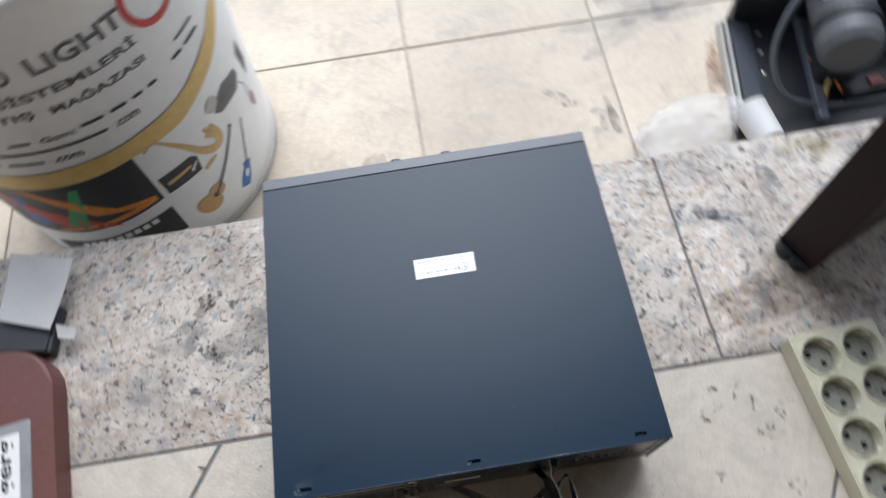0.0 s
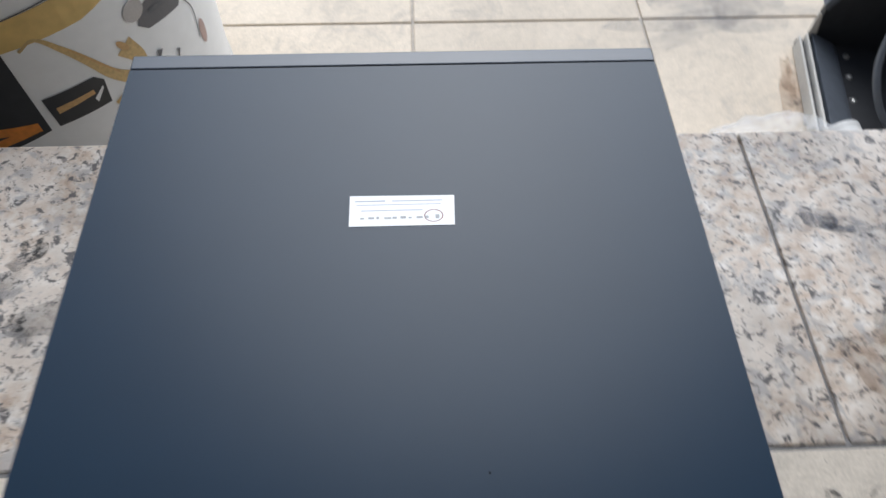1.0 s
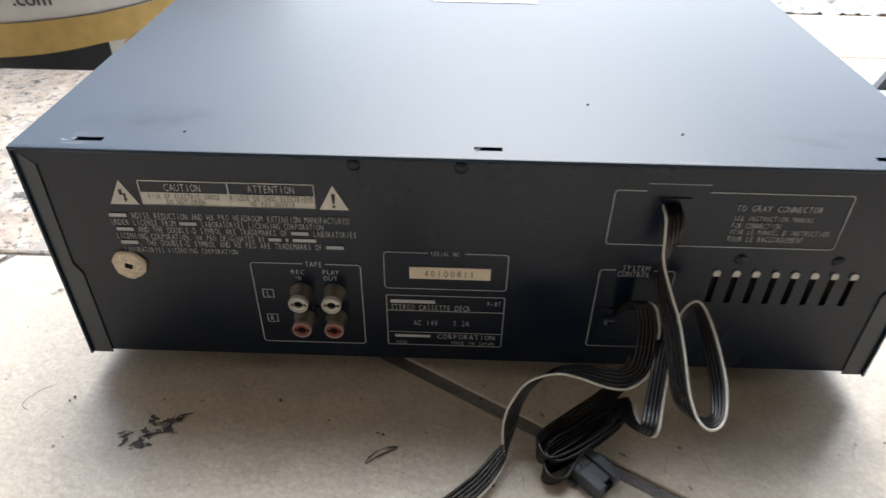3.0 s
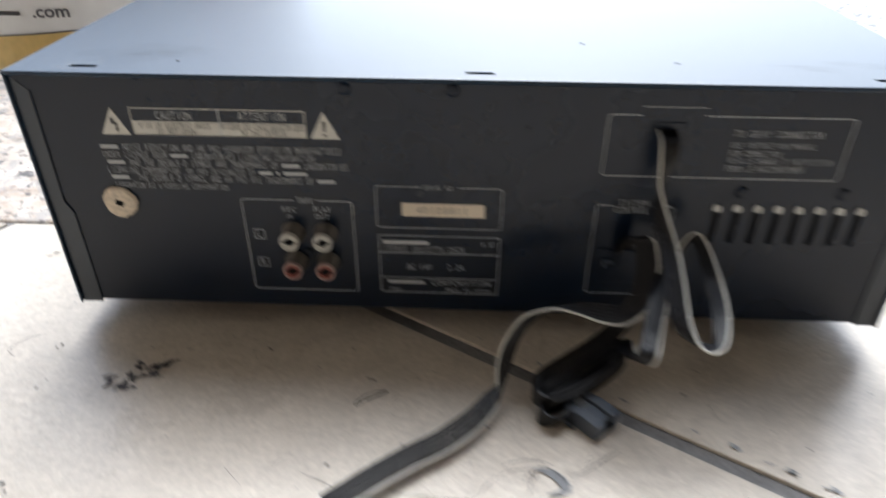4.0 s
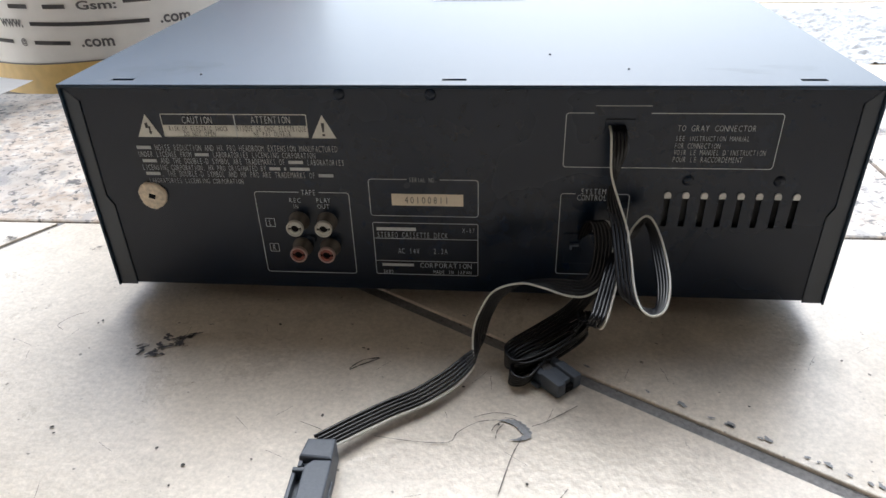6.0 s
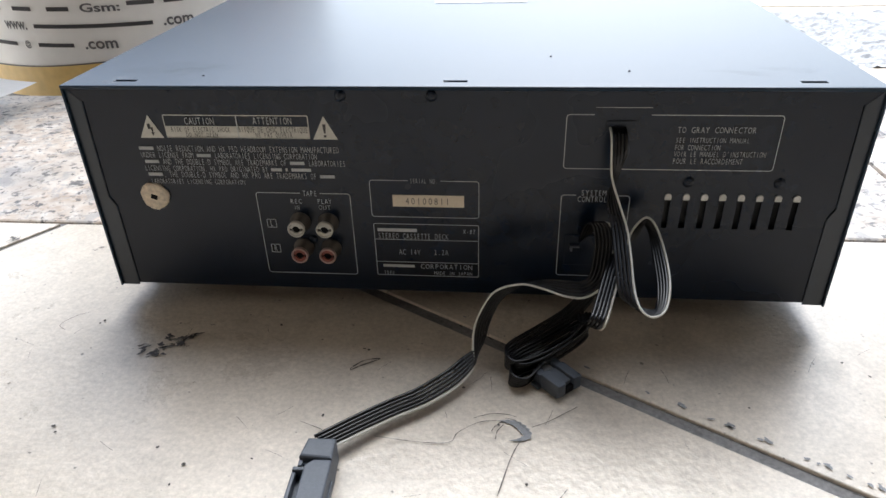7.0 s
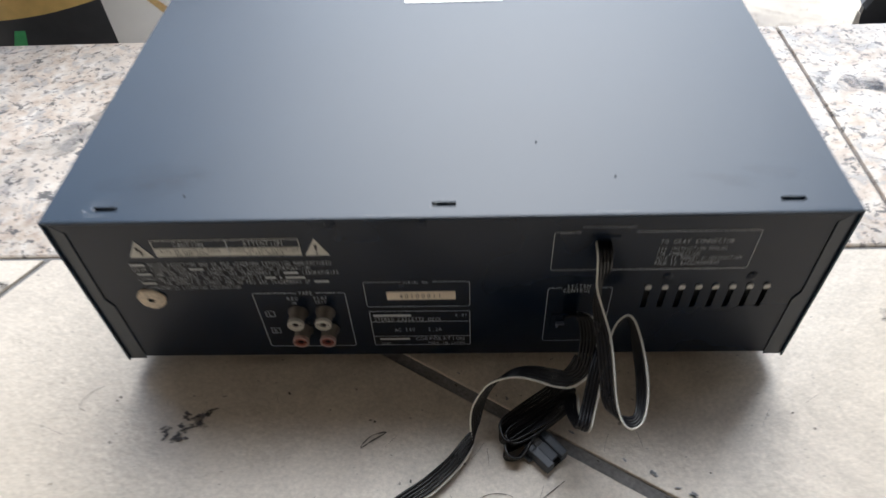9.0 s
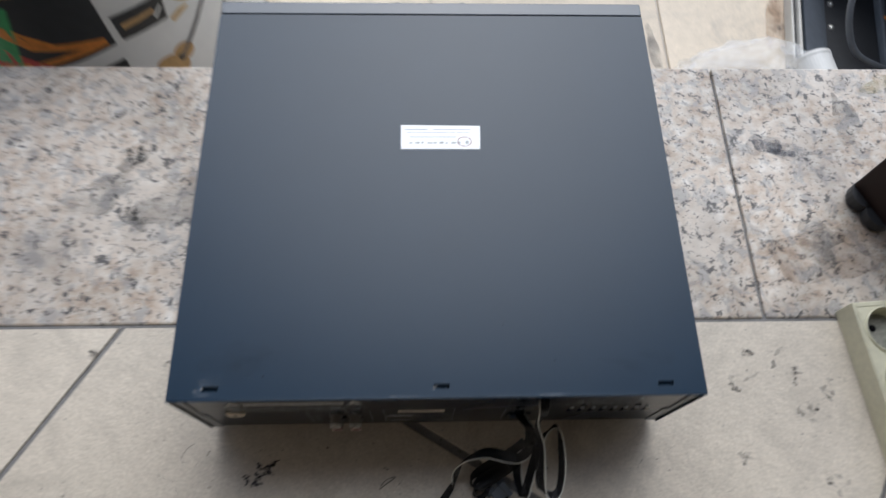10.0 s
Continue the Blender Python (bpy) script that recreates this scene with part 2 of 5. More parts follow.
RED_PLASTIC = mat("dull red plastic", (0.20, 0.050, 0.036), 0.45, vary=0.1, scale=100)
PINK_METAL = mat("dull pinkish metal", (0.42, 0.30, 0.27), 0.4, metal=0.3, vary=0.15, scale=200)
WASHER = mat("stained cream washer", (0.62, 0.53, 0.41), 0.6, vary=0.45, scale=130)
WIRE_BLACK = mat("black wire insulation", (0.006, 0.006, 0.0075), 0.24, vary=0.2, scale=200, spec=0.4)
WIRE_WHITE = mat("aged white wire insulation", (0.56, 0.55, 0.50), 0.42, vary=0.15, scale=150)
WIRE_GREY = mat("grey wire insulation", (0.22, 0.23, 0.24), 0.4, vary=0.2, scale=200)
CONNECTOR = mat("dark grey connector plastic", (0.060, 0.072, 0.092), 0.48, vary=0.2, scale=200, bump=0.1, bump_scale=1500)
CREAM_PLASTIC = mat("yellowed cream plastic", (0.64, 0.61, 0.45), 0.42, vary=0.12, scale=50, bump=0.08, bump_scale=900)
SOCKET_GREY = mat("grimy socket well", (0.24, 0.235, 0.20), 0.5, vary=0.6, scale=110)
DARK_WOOD = mat("dark brown veneer", (0.020, 0.010, 0.008), 0.55, spec=0.25, vary=0.3, scale=26, bump=0.1, bump_scale=500)
BROWN_CASE = mat("red-brown leathercloth", (0.13, 0.045, 0.036), 0.5, vary=0.2, scale=40, bump=0.25, bump_scale=1200)
GREY_TRIM = mat("grey aluminium trim", (0.36, 0.36, 0.37), 0.4, metal=0.7, vary=0.1, scale=100)
PAPER = mat("white paper", (0.78, 0.77, 0.75), 0.8, vary=0.05, scale=40)
BUCKET_WHITE = mat("white printed vinyl", (0.86, 0.86, 0.84), 0.42, vary=0.04, scale=16)
YELLOW = mat("golden yellow print", (0.70, 0.49, 0.17), 0.45, vary=0.16, scale=18)
PICTURE_BLACK = mat("black print", (0.03, 0.032, 0.035), 0.42, vary=0.25, scale=18)
ORANGE = mat("orange print", (0.70, 0.25, 0.04), 0.45, vary=0.3, scale=30)
RED = mat("red print", (0.55, 0.06, 0.05), 0.45, vary=0.25, scale=30)
GREEN = mat("green print", (0.05, 0.36, 0.12), 0.45, vary=0.3, scale=30)
BLUE = mat("blue print", (0.06, 0.17, 0.42), 0.45, vary=0.3, scale=30)
GOLD = mat("brass-coloured print", (0.60, 0.42, 0.18), 0.45, vary=0.3, scale=60)
TAN = mat("tan wood print", (0.58, 0.36, 0.15), 0.45, vary=0.25, scale=60)
TEXT_GREY = mat("dark grey print", (0.12, 0.12, 0.127), 0.5, vary=0.1, scale=100)
CASE_BLACK = mat("scuffed black plastic", (0.02, 0.021, 0.024), 0.5, vary=0.3, scale=20, bump=0.1, bump_scale=700)
CASE_GREY = mat("dark grey sheet metal", (0.105, 0.118, 0.138), 0.42, vary=0.2, scale=20)
BARREL = mat("dull grey metal casing", (0.10, 0.105, 0.11), 0.5, metal=0.0, vary=0.2, scale=30)
EDGE_PALE = mat("pale worn board edge", (0.50, 0.48, 0.44), 0.6, vary=0.2, scale=80)
RUBBER_WHITE = mat("off-white plastic tub", (0.74, 0.73, 0.70), 0.45, vary=0.05, scale=40)
SCUFF = scuff_shade_material("black scuff", (0.05, 0.047, 0.045), 0.44, 190, 0.16, 0.9)
SCUFF_DARK = scuff_shade_material("dark grey scuff", (0.06, 0.055, 0.06), 0.36, 260, 0.12, 0.95)
SCUFF_FAINT = scuff_shade_material("faint grey smear", (0.14, 0.135, 0.13), 0.40, 60, 0.35, 0.75)
GREY_BLOT = scuff_shade_material("blue-grey spill mark", (0.15, 0.16, 0.19), 0.30, 70, 0.35, 0.75)
SPILL = scuff_shade_material("thin grey spill film", (0.20, 0.21, 0.23), 0.36, 80, 0.4, 0.5)
SMUDGE = scuff_shade_material("soft grey smudge", (0.17, 0.165, 0.16), 0.38, 22, 0.4, 0.7)
MOSS = scuff_shade_material("yellow-green growth", (0.34, 0.29, 0.10), 0.36, 60, 0.35, 0.6)
BROWN_PATCH = scuff_shade_material("broken brown patch", (0.26, 0.17, 0.11), 0.34, 30, 0.4, 0.5)
SHADOW_STREAK = scuff_shade_material("pale grey shadow streak", (0.33, 0.34, 0.36), 0.34, 14, 0.5, 0.5)
ORANGE_BROWN = scuff_shade_material("broken orange-brown patch", (0.42, 0.25, 0.14), 0.34, 30, 0.4, 0.55)
DUST = scuff_shade_material("pale dust film", (0.45, 0.46, 0.47), 0.42, 90, 0.4, 0.16)
WORN = scuff_shade_material("worn pale paint", (0.50, 0.52, 0.54), 0.42, 400, 0.25, 0.4)
RUB = scuff_shade_material("dark rubbed patch", (0.012, 0.014, 0.018), 0.40, 60, 0.4, 0.15)
CHIP = mat("grey chipped glaze", (0.22, 0.225, 0.235), 0.6, vary=0.3, scale=300)
CRACK = mat("dark hairline crack", (0.06, 0.055, 0.05), 0.8)
BAG = bag_material()


# ---- mesh helpers ----
def link(name, bm, material, smooth=False):
    me = bpy.data.meshes.new(name)
    bmesh.ops.recalc_face_normals(bm, faces=bm.faces[:])
    if smooth:
        for f in bm.faces:
            f.smooth = True
    bm.to_mesh(me)
    bm.free()
    me.materials.append(material)
    return new(name, me)


def part(name, bm, material, parent, label="", smooth=False):
    ob = link(name, bm, material, smooth)
    ob.parent = parent
    if label:
        tagged(ob, label)
    return ob


def thing(name, label, category, m=None, group=""):
    e = new(name)
    e.empty_display_size = 0.02
    if m is not None:
        e.matrix_basis = m
    return tagged(e, label, category, group)


def box(x0, x1, y0, y1, z0, z1, bevel=0.0, seg=2, bm=None):
    out = bmesh.new()
    bmesh.ops.create_cube(out, size=1)
    bmesh.ops.transform(out, matrix=Matrix.Translation(((x0 + x1) / 2, (y0 + y1) / 2, (z0 + z1) / 2)) @ Matrix.Diagonal((x1 - x0, y1 - y0, z1 - z0, 1)), verts=out.verts[:])
    if bevel:
        bmesh.ops.bevel(out, geom=out.edges[:], offset=bevel, segments=seg, profile=0.5, affect="EDGES")
    return joined(bm, out)


def joined(bm, other):
    if bm is None:
        return other
    me = bpy.data.meshes.new("scrap")
    other.to_mesh(me)
    bm.from_mesh(me)
    bpy.data.meshes.remove(me)
    other.free()
    return bm


def lathe(profile, seg=32, m=None, bm=None):
    """Turns (radius, height) pairs about z, then places the result by m."""
    out = bmesh.new()
    rings = []
    for r, z in profile:
        if r < 1e-6:
            rings.append([out.verts.new((0, 0, z))])
        else:
            rings.append([out.verts.new((r * math.cos(2 * math.pi * k / seg), r * math.sin(2 * math.pi * k / seg), z)) for k in range(seg)])
    for a, b in zip(rings, rings[1:]):
        for k in range(seg):
            j = (k + 1) % seg
            if len(a) == 1 and len(b) > 1:
                out.faces.new((a[0], b[k], b[j]))
            elif len(b) == 1 and len(a) > 1:
                out.faces.new((a[k], a[j], b[0]))
            elif len(a) > 1:
                out.faces.new((a[k], a[j], b[j], b[k]))
    if m is not None:
        bmesh.ops.transform(out, matrix=m, verts=out.verts[:])
    return joined(bm, out)


def prism(points, z0, z1, bevel=0.0, m=None, bm=None):
    """An outline in x and y, raised from z0 to z1."""
    out = bmesh.new()
    low = [out.verts.new((x, y, z0)) for x, y in points]
    high = [out.verts.new((x, y, z1)) for x, y in points]
    out.faces.new(low[::-1])
    out.faces.new(high)
    for k in range(len(points)):
        j = (k + 1) % len(points)
        out.faces.new((low[k], low[j], high[j], high[k]))
    if bevel:
        bmesh.ops.bevel(out, geom=[e for e in out.edges if abs(e.verts[0].co.z - z1) < 1e-7 and abs(e.verts[1].co.z - z1) < 1e-7], offset=bevel, segments=2, profile=0.5, affect="EDGES")
    if m is not None:
        bmesh.ops.transform(out, matrix=m, verts=out.verts[:])
    return joined(bm, out)


def holed_sheet(u0, u1, v0, v1, holes, thick, m):
    """A sheet in u and v with right-angled holes right through it."""
    us = sorted({u0, u1, *(h[0] for h in holes), *(h[1] for h in holes)})
    vs = sorted({v0, v1, *(h[2] for h in holes), *(h[3] for h in holes)})
    solid = {}
    for i in range(len(us) - 1):
        for j in range(len(vs) - 1):
            cu, cv = (us[i] + us[i + 1]) / 2, (vs[j] + vs[j + 1]) / 2
            solid[i, j] = not any(h[0] < cu < h[1] and h[2] < cv < h[3] for h in holes)
    out = bmesh.new()
    made = {}

    def vert(i, j, k):
        if (i, j, k) not in made:
            made[i, j, k] = out.verts.new((us[i], vs[j], -thick * k))
        return made[i, j, k]

    for (i, j), full in solid.items():
        if not full:
            continue
        out.faces.new((vert(i, j, 0), vert(i + 1, j, 0), vert(i + 1, j + 1, 0), vert(i, j + 1, 0)))
        out.faces.new((vert(i, j, 1), vert(i, j + 1, 1), vert(i + 1, j + 1, 1), vert(i + 1, j, 1)))
        for di, dj, a, b in ((-1, 0, (i, j), (i, j + 1)), (1, 0, (i + 1, j), (i + 1, j + 1)), (0, -1, (i, j), (i + 1, j)), (0, 1, (i, j + 1), (i + 1, j + 1))):
            if not solid.get((i + di, j + dj), False):
                out.faces.new((vert(*a, 0), vert(*b, 0), vert(*b, 1), vert(*a, 1)))
    bmesh.ops.transform(out, matrix=m, verts=out.verts[:])
    return out


def smooth_path(points, steps=8):
    """A curve through the points (tuples of any length)."""
    p = [np.array(q, float) for q in points]
    p = [2 * p[0] - p[1], *p, 2 * p[-1] - p[-2]]
    out = []
    for a, b, c, d in zip(p, p[1:], p[2:], p[3:]):
        for k in range(steps):
            t = k / steps
            out.append(0.5 * (2 * b + (c - a) * t + (2 * a - 5 * b + 4 * c - d) * t * t + (3 * b - a - 3 * c + d) * t ** 3))
    out.append(p[-2])
    return out


def tube(points, radius, sides=7, bm=None):
    out = bmesh.new()
    pts = [Vector(p[:3]) for p in points]
    up = Vector((0.1, 0.2, 1)).normalized()
    rings = []
    for k, p in enumerate(pts):
        d = (pts[min(k + 1, len(pts) - 1)] - pts[max(k - 1, 0)]).normalized()
        side = d.cross(up)
        side = side.normalized() if side.length > 1e-4 else Vector((1, 0, 0))
        up = side.cross(d).normalized()
        r = radius(k / (len(pts) - 1)) if callable(radius) else radius
        rings.append([out.verts.new(p + r * (math.cos(2 * math.pi * a / sides) * side + math.sin(2 * math.pi * a / sides) * up)) for a in range(sides)])
    for a, b in zip(rings, rings[1:]):
        for k in range(sides):
            j = (k + 1) % sides
            out.faces.new((a[k], a[j], b[j], b[k]))
    out.faces.new(rings[0][::-1])
    out.faces.new(rings[-1])
    return joined(bm, out)


def words(text, width, height, bold=0.0):
    """The text as a mesh in x and y, its lower left corner at 0, stretched to width and height. A run of # becomes a bar."""
    out = bmesh.new()
    cell = width / len(text)
    runs, start = [], 0
    for k in range(1, len(text) + 1):
        if k == len(text) or (text[k] == "#") != (text[start] == "#"):
            runs.append((start, text[start:k]))
            start = k
    for start, run in runs:
        lead = len(run) - len(run.lstrip())
        word = run.strip()
        if not word:
            continue
        x0, w = (start + lead) * cell, len(word) * cell
        if word[0] == "#":
            edge = 0.26 if bold > 0.01 else 0.36
            box(x0, x0 + w - 0.3 * cell, edge * height, (1 - edge) * height, -1e-5, 1e-5, bm=out)
            continue
        font = bpy.data.curves.new("letters", "FONT")
        font.body = word
        font.resolution_u = 3
        font.offset = bold
        ob = bpy.data.objects.new("letters", font)
        scene.collection.objects.link(ob)
        bpy.context.view_layer.update()
        me = bpy.data.meshes.new_from_object(ob.evaluated_get(bpy.context.evaluated_depsgraph_get()))
        bpy.data.objects.remove(ob)
        bpy.data.curves.remove(font)
        if len(me.vertices):
            co = np.empty(len(me.vertices) * 3)
            me.vertices.foreach_get("co", co)
            co = co.reshape(-1, 3)
            lo, hi = co.min(0), co.max(0)
            me.transform(Matrix.Translation((x0, 0, 0)) @ Matrix.Diagonal(((w - 0.15 * cell) / (hi[0] - lo[0]), height / max(hi[1] - lo[1], 0.3), 1, 1)) @ Matrix.Translation((-lo[0], -lo[1], 0)))
            out.from_mesh(me)
        bpy.data.meshes.remove(me)
    return out


GLYPHS = {}


def glyph(ch, bold):
    """The outline of one letter of the built-in font, as points and faces."""
    if (ch, bold) not in GLYPHS:
        font = bpy.data.curves.new("letters", "FONT")
        font.body, font.resolution_u, font.offset = ch, 2, bold
        ob = bpy.data.objects.new("letters", font)
        scene.collection.objects.link(ob)
        bpy.context.view_layer.update()
        me = bpy.data.meshes.new_from_object(ob.evaluated_get(bpy.context.evaluated_depsgraph_get()))
        GLYPHS[ch, bold] = ([tuple(v.co) for v in me.vertices], [tuple(f.vertices) for f in me.polygons])
        bpy.data.objects.remove(ob)
        bpy.data.curves.remove(font)
        bpy.data.meshes.remove(me)
    return GLYPHS[ch, bold]


def print_line(text, width, height, bold=0.0, lean=0.0):
    """A line of engraved-looking capitals, one to each equal cell. A run of # becomes a bar."""
    out = bmesh.new()
    cell = width / len(text)
    tall = max(v[1] for v in glyph("H", bold)[0])
    wide = max(v[0] for v in glyph("H", bold)[0]) - min(v[0] for v in glyph("H", bold)[0])
    k = 0
    while k < len(text):
        if text[k] == "#":
            e = k
            while e < len(text) and text[e] == "#":
                e += 1
            box(k * cell, (e - 0.3) * cell, 0.22 * height, 0.78 * height, -1e-5, 1e-5, bm=out)
            k = e
            continue
        pts, faces = glyph(text[k], bold)
        if pts:
            lo, hi = min(v[0] for v in pts), max(v[0] for v in pts)
            sx = min(0.76 * cell / wide, 0.84 * cell / (hi - lo))
            made = [out.verts.new(((k + 0.45) * cell + (v[0] - (lo + hi) / 2) * sx + lean * v[1] / tall * height, v[1] / tall * height, 0)) for v in pts]
            for f in faces:
                out.faces.new([made[i] for i in f])
        k += 1
    return out


# ---- the shop's doorway: floor, sill, and unseen walls and canopy that shape the light ----
PAVE_Z = -0.30
SILL_NEAR, SILL_FAR = 0.0905, 0.3670


def structure(ob, label="", category=""):
    return tagged(ob, label, category, kind="structure")


floor = structure(link("floor", box(-0.8, 1.7, -3.0, SILL_NEAR + 0.004, -0.12, -0.0016), GROUT), "cream tiled shop floor with dark joints", "floor")
sill = structure(link("doorstep", box(-0.8, 1.7, SILL_NEAR + 0.004, SILL_FAR - 0.012, PAVE_Z - 0.02, -0.0030), GROUT), "raised speckled granite doorstep", "doorstep")
ground = structure(link("ground", box(-300, 300, SILL_FAR - 0.012, 600, PAVE_Z - 0.6, PAVE_Z - 0.006), ASPHALT), "grey street ground beyond the paving", "ground")
# unseen walls: the left one stands close to block sky, all give warm fill
structure(link("unseen_wall_left", box(-0.95, -0.8, -3.0, 0.36, -0.1, 2.6), PLASTER), "unseen plain grey-beige shop side wall, added to shape the light", "wall")
structure(link("wall_right", box(1.7, 1.85, -3.0, 0.36, -0.1, 2.6), PLASTER), "unseen plain grey-beige shop side wall, added to shape the light", "wall")
structure(link("wall_back", box(-0.95, 1.85, -3.15, -3.0, -0.1, 2.6), PLASTER), "unseen plain grey-beige shop back wall, added for warm bounce light", "wall")
# unseen ceiling, kept dark so the near part of the lid mirrors little light
structure(link("ceiling", box(-0.95, 1.85, -3.15, 0.36, 2.6, 2.75), CEILING), "unseen dark grey shop ceiling, added to darken the lid's reflection", "ceiling")
# unseen slab, added to cut the high sky from lid and floor
structure(link("unseen_canopy", box(-8, 8, 0.363, 0.55, 2.6, 2.75), CEILING), "unseen canopy slab, added to hold back sky light", "canopy")
# unseen facade: hides the sky behind and reflects light to the bucket's front
structure(link("unseen_facade", box(-8, 8, 0.16, 0.362, 2.752, 7.0), WHITE_WALL), "unseen white facade, added to bounce light onto the bucket", "wall")
for name, x0, x1 in (("wall_front_left", -8, -0.952), ("wall_front_right", 1.852, 8)):
    structure(link(name, box(x0, x1, 0.16, 0.352, PAVE_Z - 0.3, 2.599), WHITE_WALL), "plain white painted shop front wall", "wall")


# ---- the cassette deck ----
deck = thing("cassette_deck", "black metal stereo cassette deck with cables on its back", "cassette deck")
HALF, TOP, BASE, DEEP = 0.180, 0.1203, 0.0118, 0.3255
SLOTS = [(x - 0.0054, x + 0.0054, 0.0066, 0.0096) for x in (-0.1522, 0.0008, 0.1526)]
top_bm = holed_sheet(-HALF, HALF, 0.0, DEEP, SLOTS, 0.0009, Matrix.Translation((0, 0, TOP)))
for e in (-1, 1):
    box(min(e * HALF, e * (HALF - 0.0009)), max(e * HALF, e * (HALF - 0.0009)), 0.0, DEEP, BASE, TOP - 0.0009, bm=top_bm)
cover = part("cover", top_bm, COVER, deck, "dark blue-black painted steel top cover")
for x0, x1, y0, y1 in SLOTS:
    lip = bmesh.new()
    a = [lip.verts.new(v) for v in ((x0 + 0.0002, y1 - 0.0002, TOP - 0.0012), (x1 - 0.0002, y1 - 0.0002, TOP - 0.0012), (x1 - 0.0022, y0 + 0.0006, TOP - 0.0026), (x0 + 0.0022, y0 + 0.0006, TOP - 0.0026))]
    lip.faces.new(a)
    bmesh.ops.solidify(lip, geom=lip.faces[:], thickness=0.0006)
    part("slot_tab", lip, COVER, cover)
part("rolled_edge", tube([(x, 0.0008, TOP - 0.0009) for x in np.linspace(-HALF, HALF, 9)], 0.0010, 10), COVER, cover, smooth=True)
# turned-in rear edge of the cover: top strip and stepped side strips
FLANGE_Y = 0.0013
def upright(points, y0, y1):
    return prism(points, 0, y1 - y0, m=Matrix.Translation((0, y1, 0)) @ Matrix(((1, 0, 0, 0), (0, 0, -1, 0), (0, 1, 0, 0), (0, 0, 0, 1))))
part("rear_flange", upright([(-HALF, TOP - 0.0002), (-0.1722, 0.1128), (0.1722, 0.1128), (HALF, TOP - 0.0002)], FLANGE_Y, 0.0019), PANEL, cover)
for e in (-1, 1):
    pts = [(e * HALF, TOP - 0.0006), (e * 0.1723, 0.1124), (e * 0.1731, 0.0640), (e * 0.1702, 0.0585), (e * 0.1702, BASE), (e * HALF, BASE)]
    part("side_flange", upright(pts if e < 0 else pts[::-1], FLANGE_Y, 0.0019), FLANGE, cover)
VENTS = [(0.0984 + k * 0.0081 - 0.0014, 0.0984 + k * 0.0081 + 0.0014, 0.0525, 0.0700) for k in range(8)]
STAND = Matrix.Translation((0, 0.0020, 0)) @ Matrix(((1, 0, 0, 0), (0, 0, -1, 0), (0, 1, 0, 0), (0, 0, 0, 1)))
rear = part("rear_panel", holed_sheet(-0.1790, 0.1790, BASE + 0.0012, TOP - 0.001, VENTS, 0.001, STAND), PANEL, deck, "black rear panel with white lettering")
part("chassis", box(-0.1788, 0.1788, 0.0125, DEEP - 0.004, BASE + 0.0004, TOP - 0.006), INSIDE, deck)
part("vent_backing", box(0.094, 0.160, 0.0060, 0.0075, 0.048, 0.074), CASE_BLACK, deck)
part("bottom_plate", box(-0.1788, 0.1788, 0.0035, DEEP - 0.002, BASE - 0.0002, BASE + 0.0010), PANEL, deck)
# pale end pieces stand in for the light showing at the slot tops
for x0, x1, z0, z1 in VENTS:
    part("vent_glint", upright([(x0, z1 - 0.0026), (x1, z1 - 0.0026)] + [((x0 + x1) / 2 + 0.0015 * math.cos(radians(18 * k)), z1 - 0.0010 + 0.0015 * math.sin(radians(18 * k))) for k in range(11)], 0.0012, 0.0032), VENT_GLINT, rear, "pale end piece standing in for light at a vent slot's top")
front_bm = box(-HALF, HALF, DEEP + 0.0004, 0.3390, BASE - 0.001, 0.1210, 0.0010, 2)
part("front_fascia", front_bm, FASCIA, deck, "black plastic front fascia")
for x in (-0.031, 0.026):
    part("knob", lathe([(0, 0), (0.0075, 0), (0.0075, 0.008), (0.0068, 0.009), (0, 0.009)], 20, Matrix.Translation((x, 0.338, 0.106)) @ pose(0, 0, 0, -90, 0, 0)), FASCIA, deck, smooth=False)
for x in (-0.145, 0.145):
    for y in (0.035, 0.290):
        part("foot", lathe([(0, 0), (0.0125, 0), (0.014, 0.002), (0.0145, BASE), (0, BASE)], 20, Matrix.Translation((x, y, 0))), FASCIA, deck)

# paper label on the lid
lid_label = part("paper_label", prism([(-0.0270, 0.1924), (0.0346, 0.1922), (0.0352, 0.2136), (-0.0271, 0.2144)], TOP + 0.0001, TOP + 0.0003), WHITE_LABEL, deck, "white printed paper label on the lid")
for k, w in enumerate((0.0022, 0.0034, 0.0016, 0.0040, 0.0026, 0.0032, 0.0018, 0.0036, 0.0024)):
    u = -0.0205 + 0.0047 * k
    part("print_bar", box(u, u + w, 0.1972, 0.1972 + 0.0012 + 0.0003 * (k % 3), TOP + 0.00032, TOP + 0.00036), PRINT_DIM, lid_label)
part("print_bar", box(0.0235, 0.0258, 0.1968, 0.1998, TOP + 0.00032, TOP + 0.00036), PRINT_DIM, lid_label)
for u, v, w, h in ((-0.024, 0.2098, 0.018, 0.0009), (-0.002, 0.2098, 0.030, 0.0007), (-0.023, 0.2072, 0.050, 0.0005), (-0.020, 0.2030, 0.036, 0.0006)):
    part("print_bar", box(u, u + w, v, v + h, TOP + 0.00032, TOP + 0.00036), LABEL_PRINT, lid_label)
ring = bmesh.new()
for k in range(28):
    a0, a1 = 2 * math.pi * k / 28, 2 * math.pi * (k + 1) / 28
    ring.faces.new([ring.verts.new((0.0225 + r * 1.25 * math.cos(a), 0.1990 + r * math.sin(a), TOP + 0.00036)) for r, a in ((0.0045, a0), (0.0045, a1), (0.0040, a1), (0.0040, a0))])
part("printed_ring", ring, RED_PLASTIC, lid_label, "thin red printed ring")
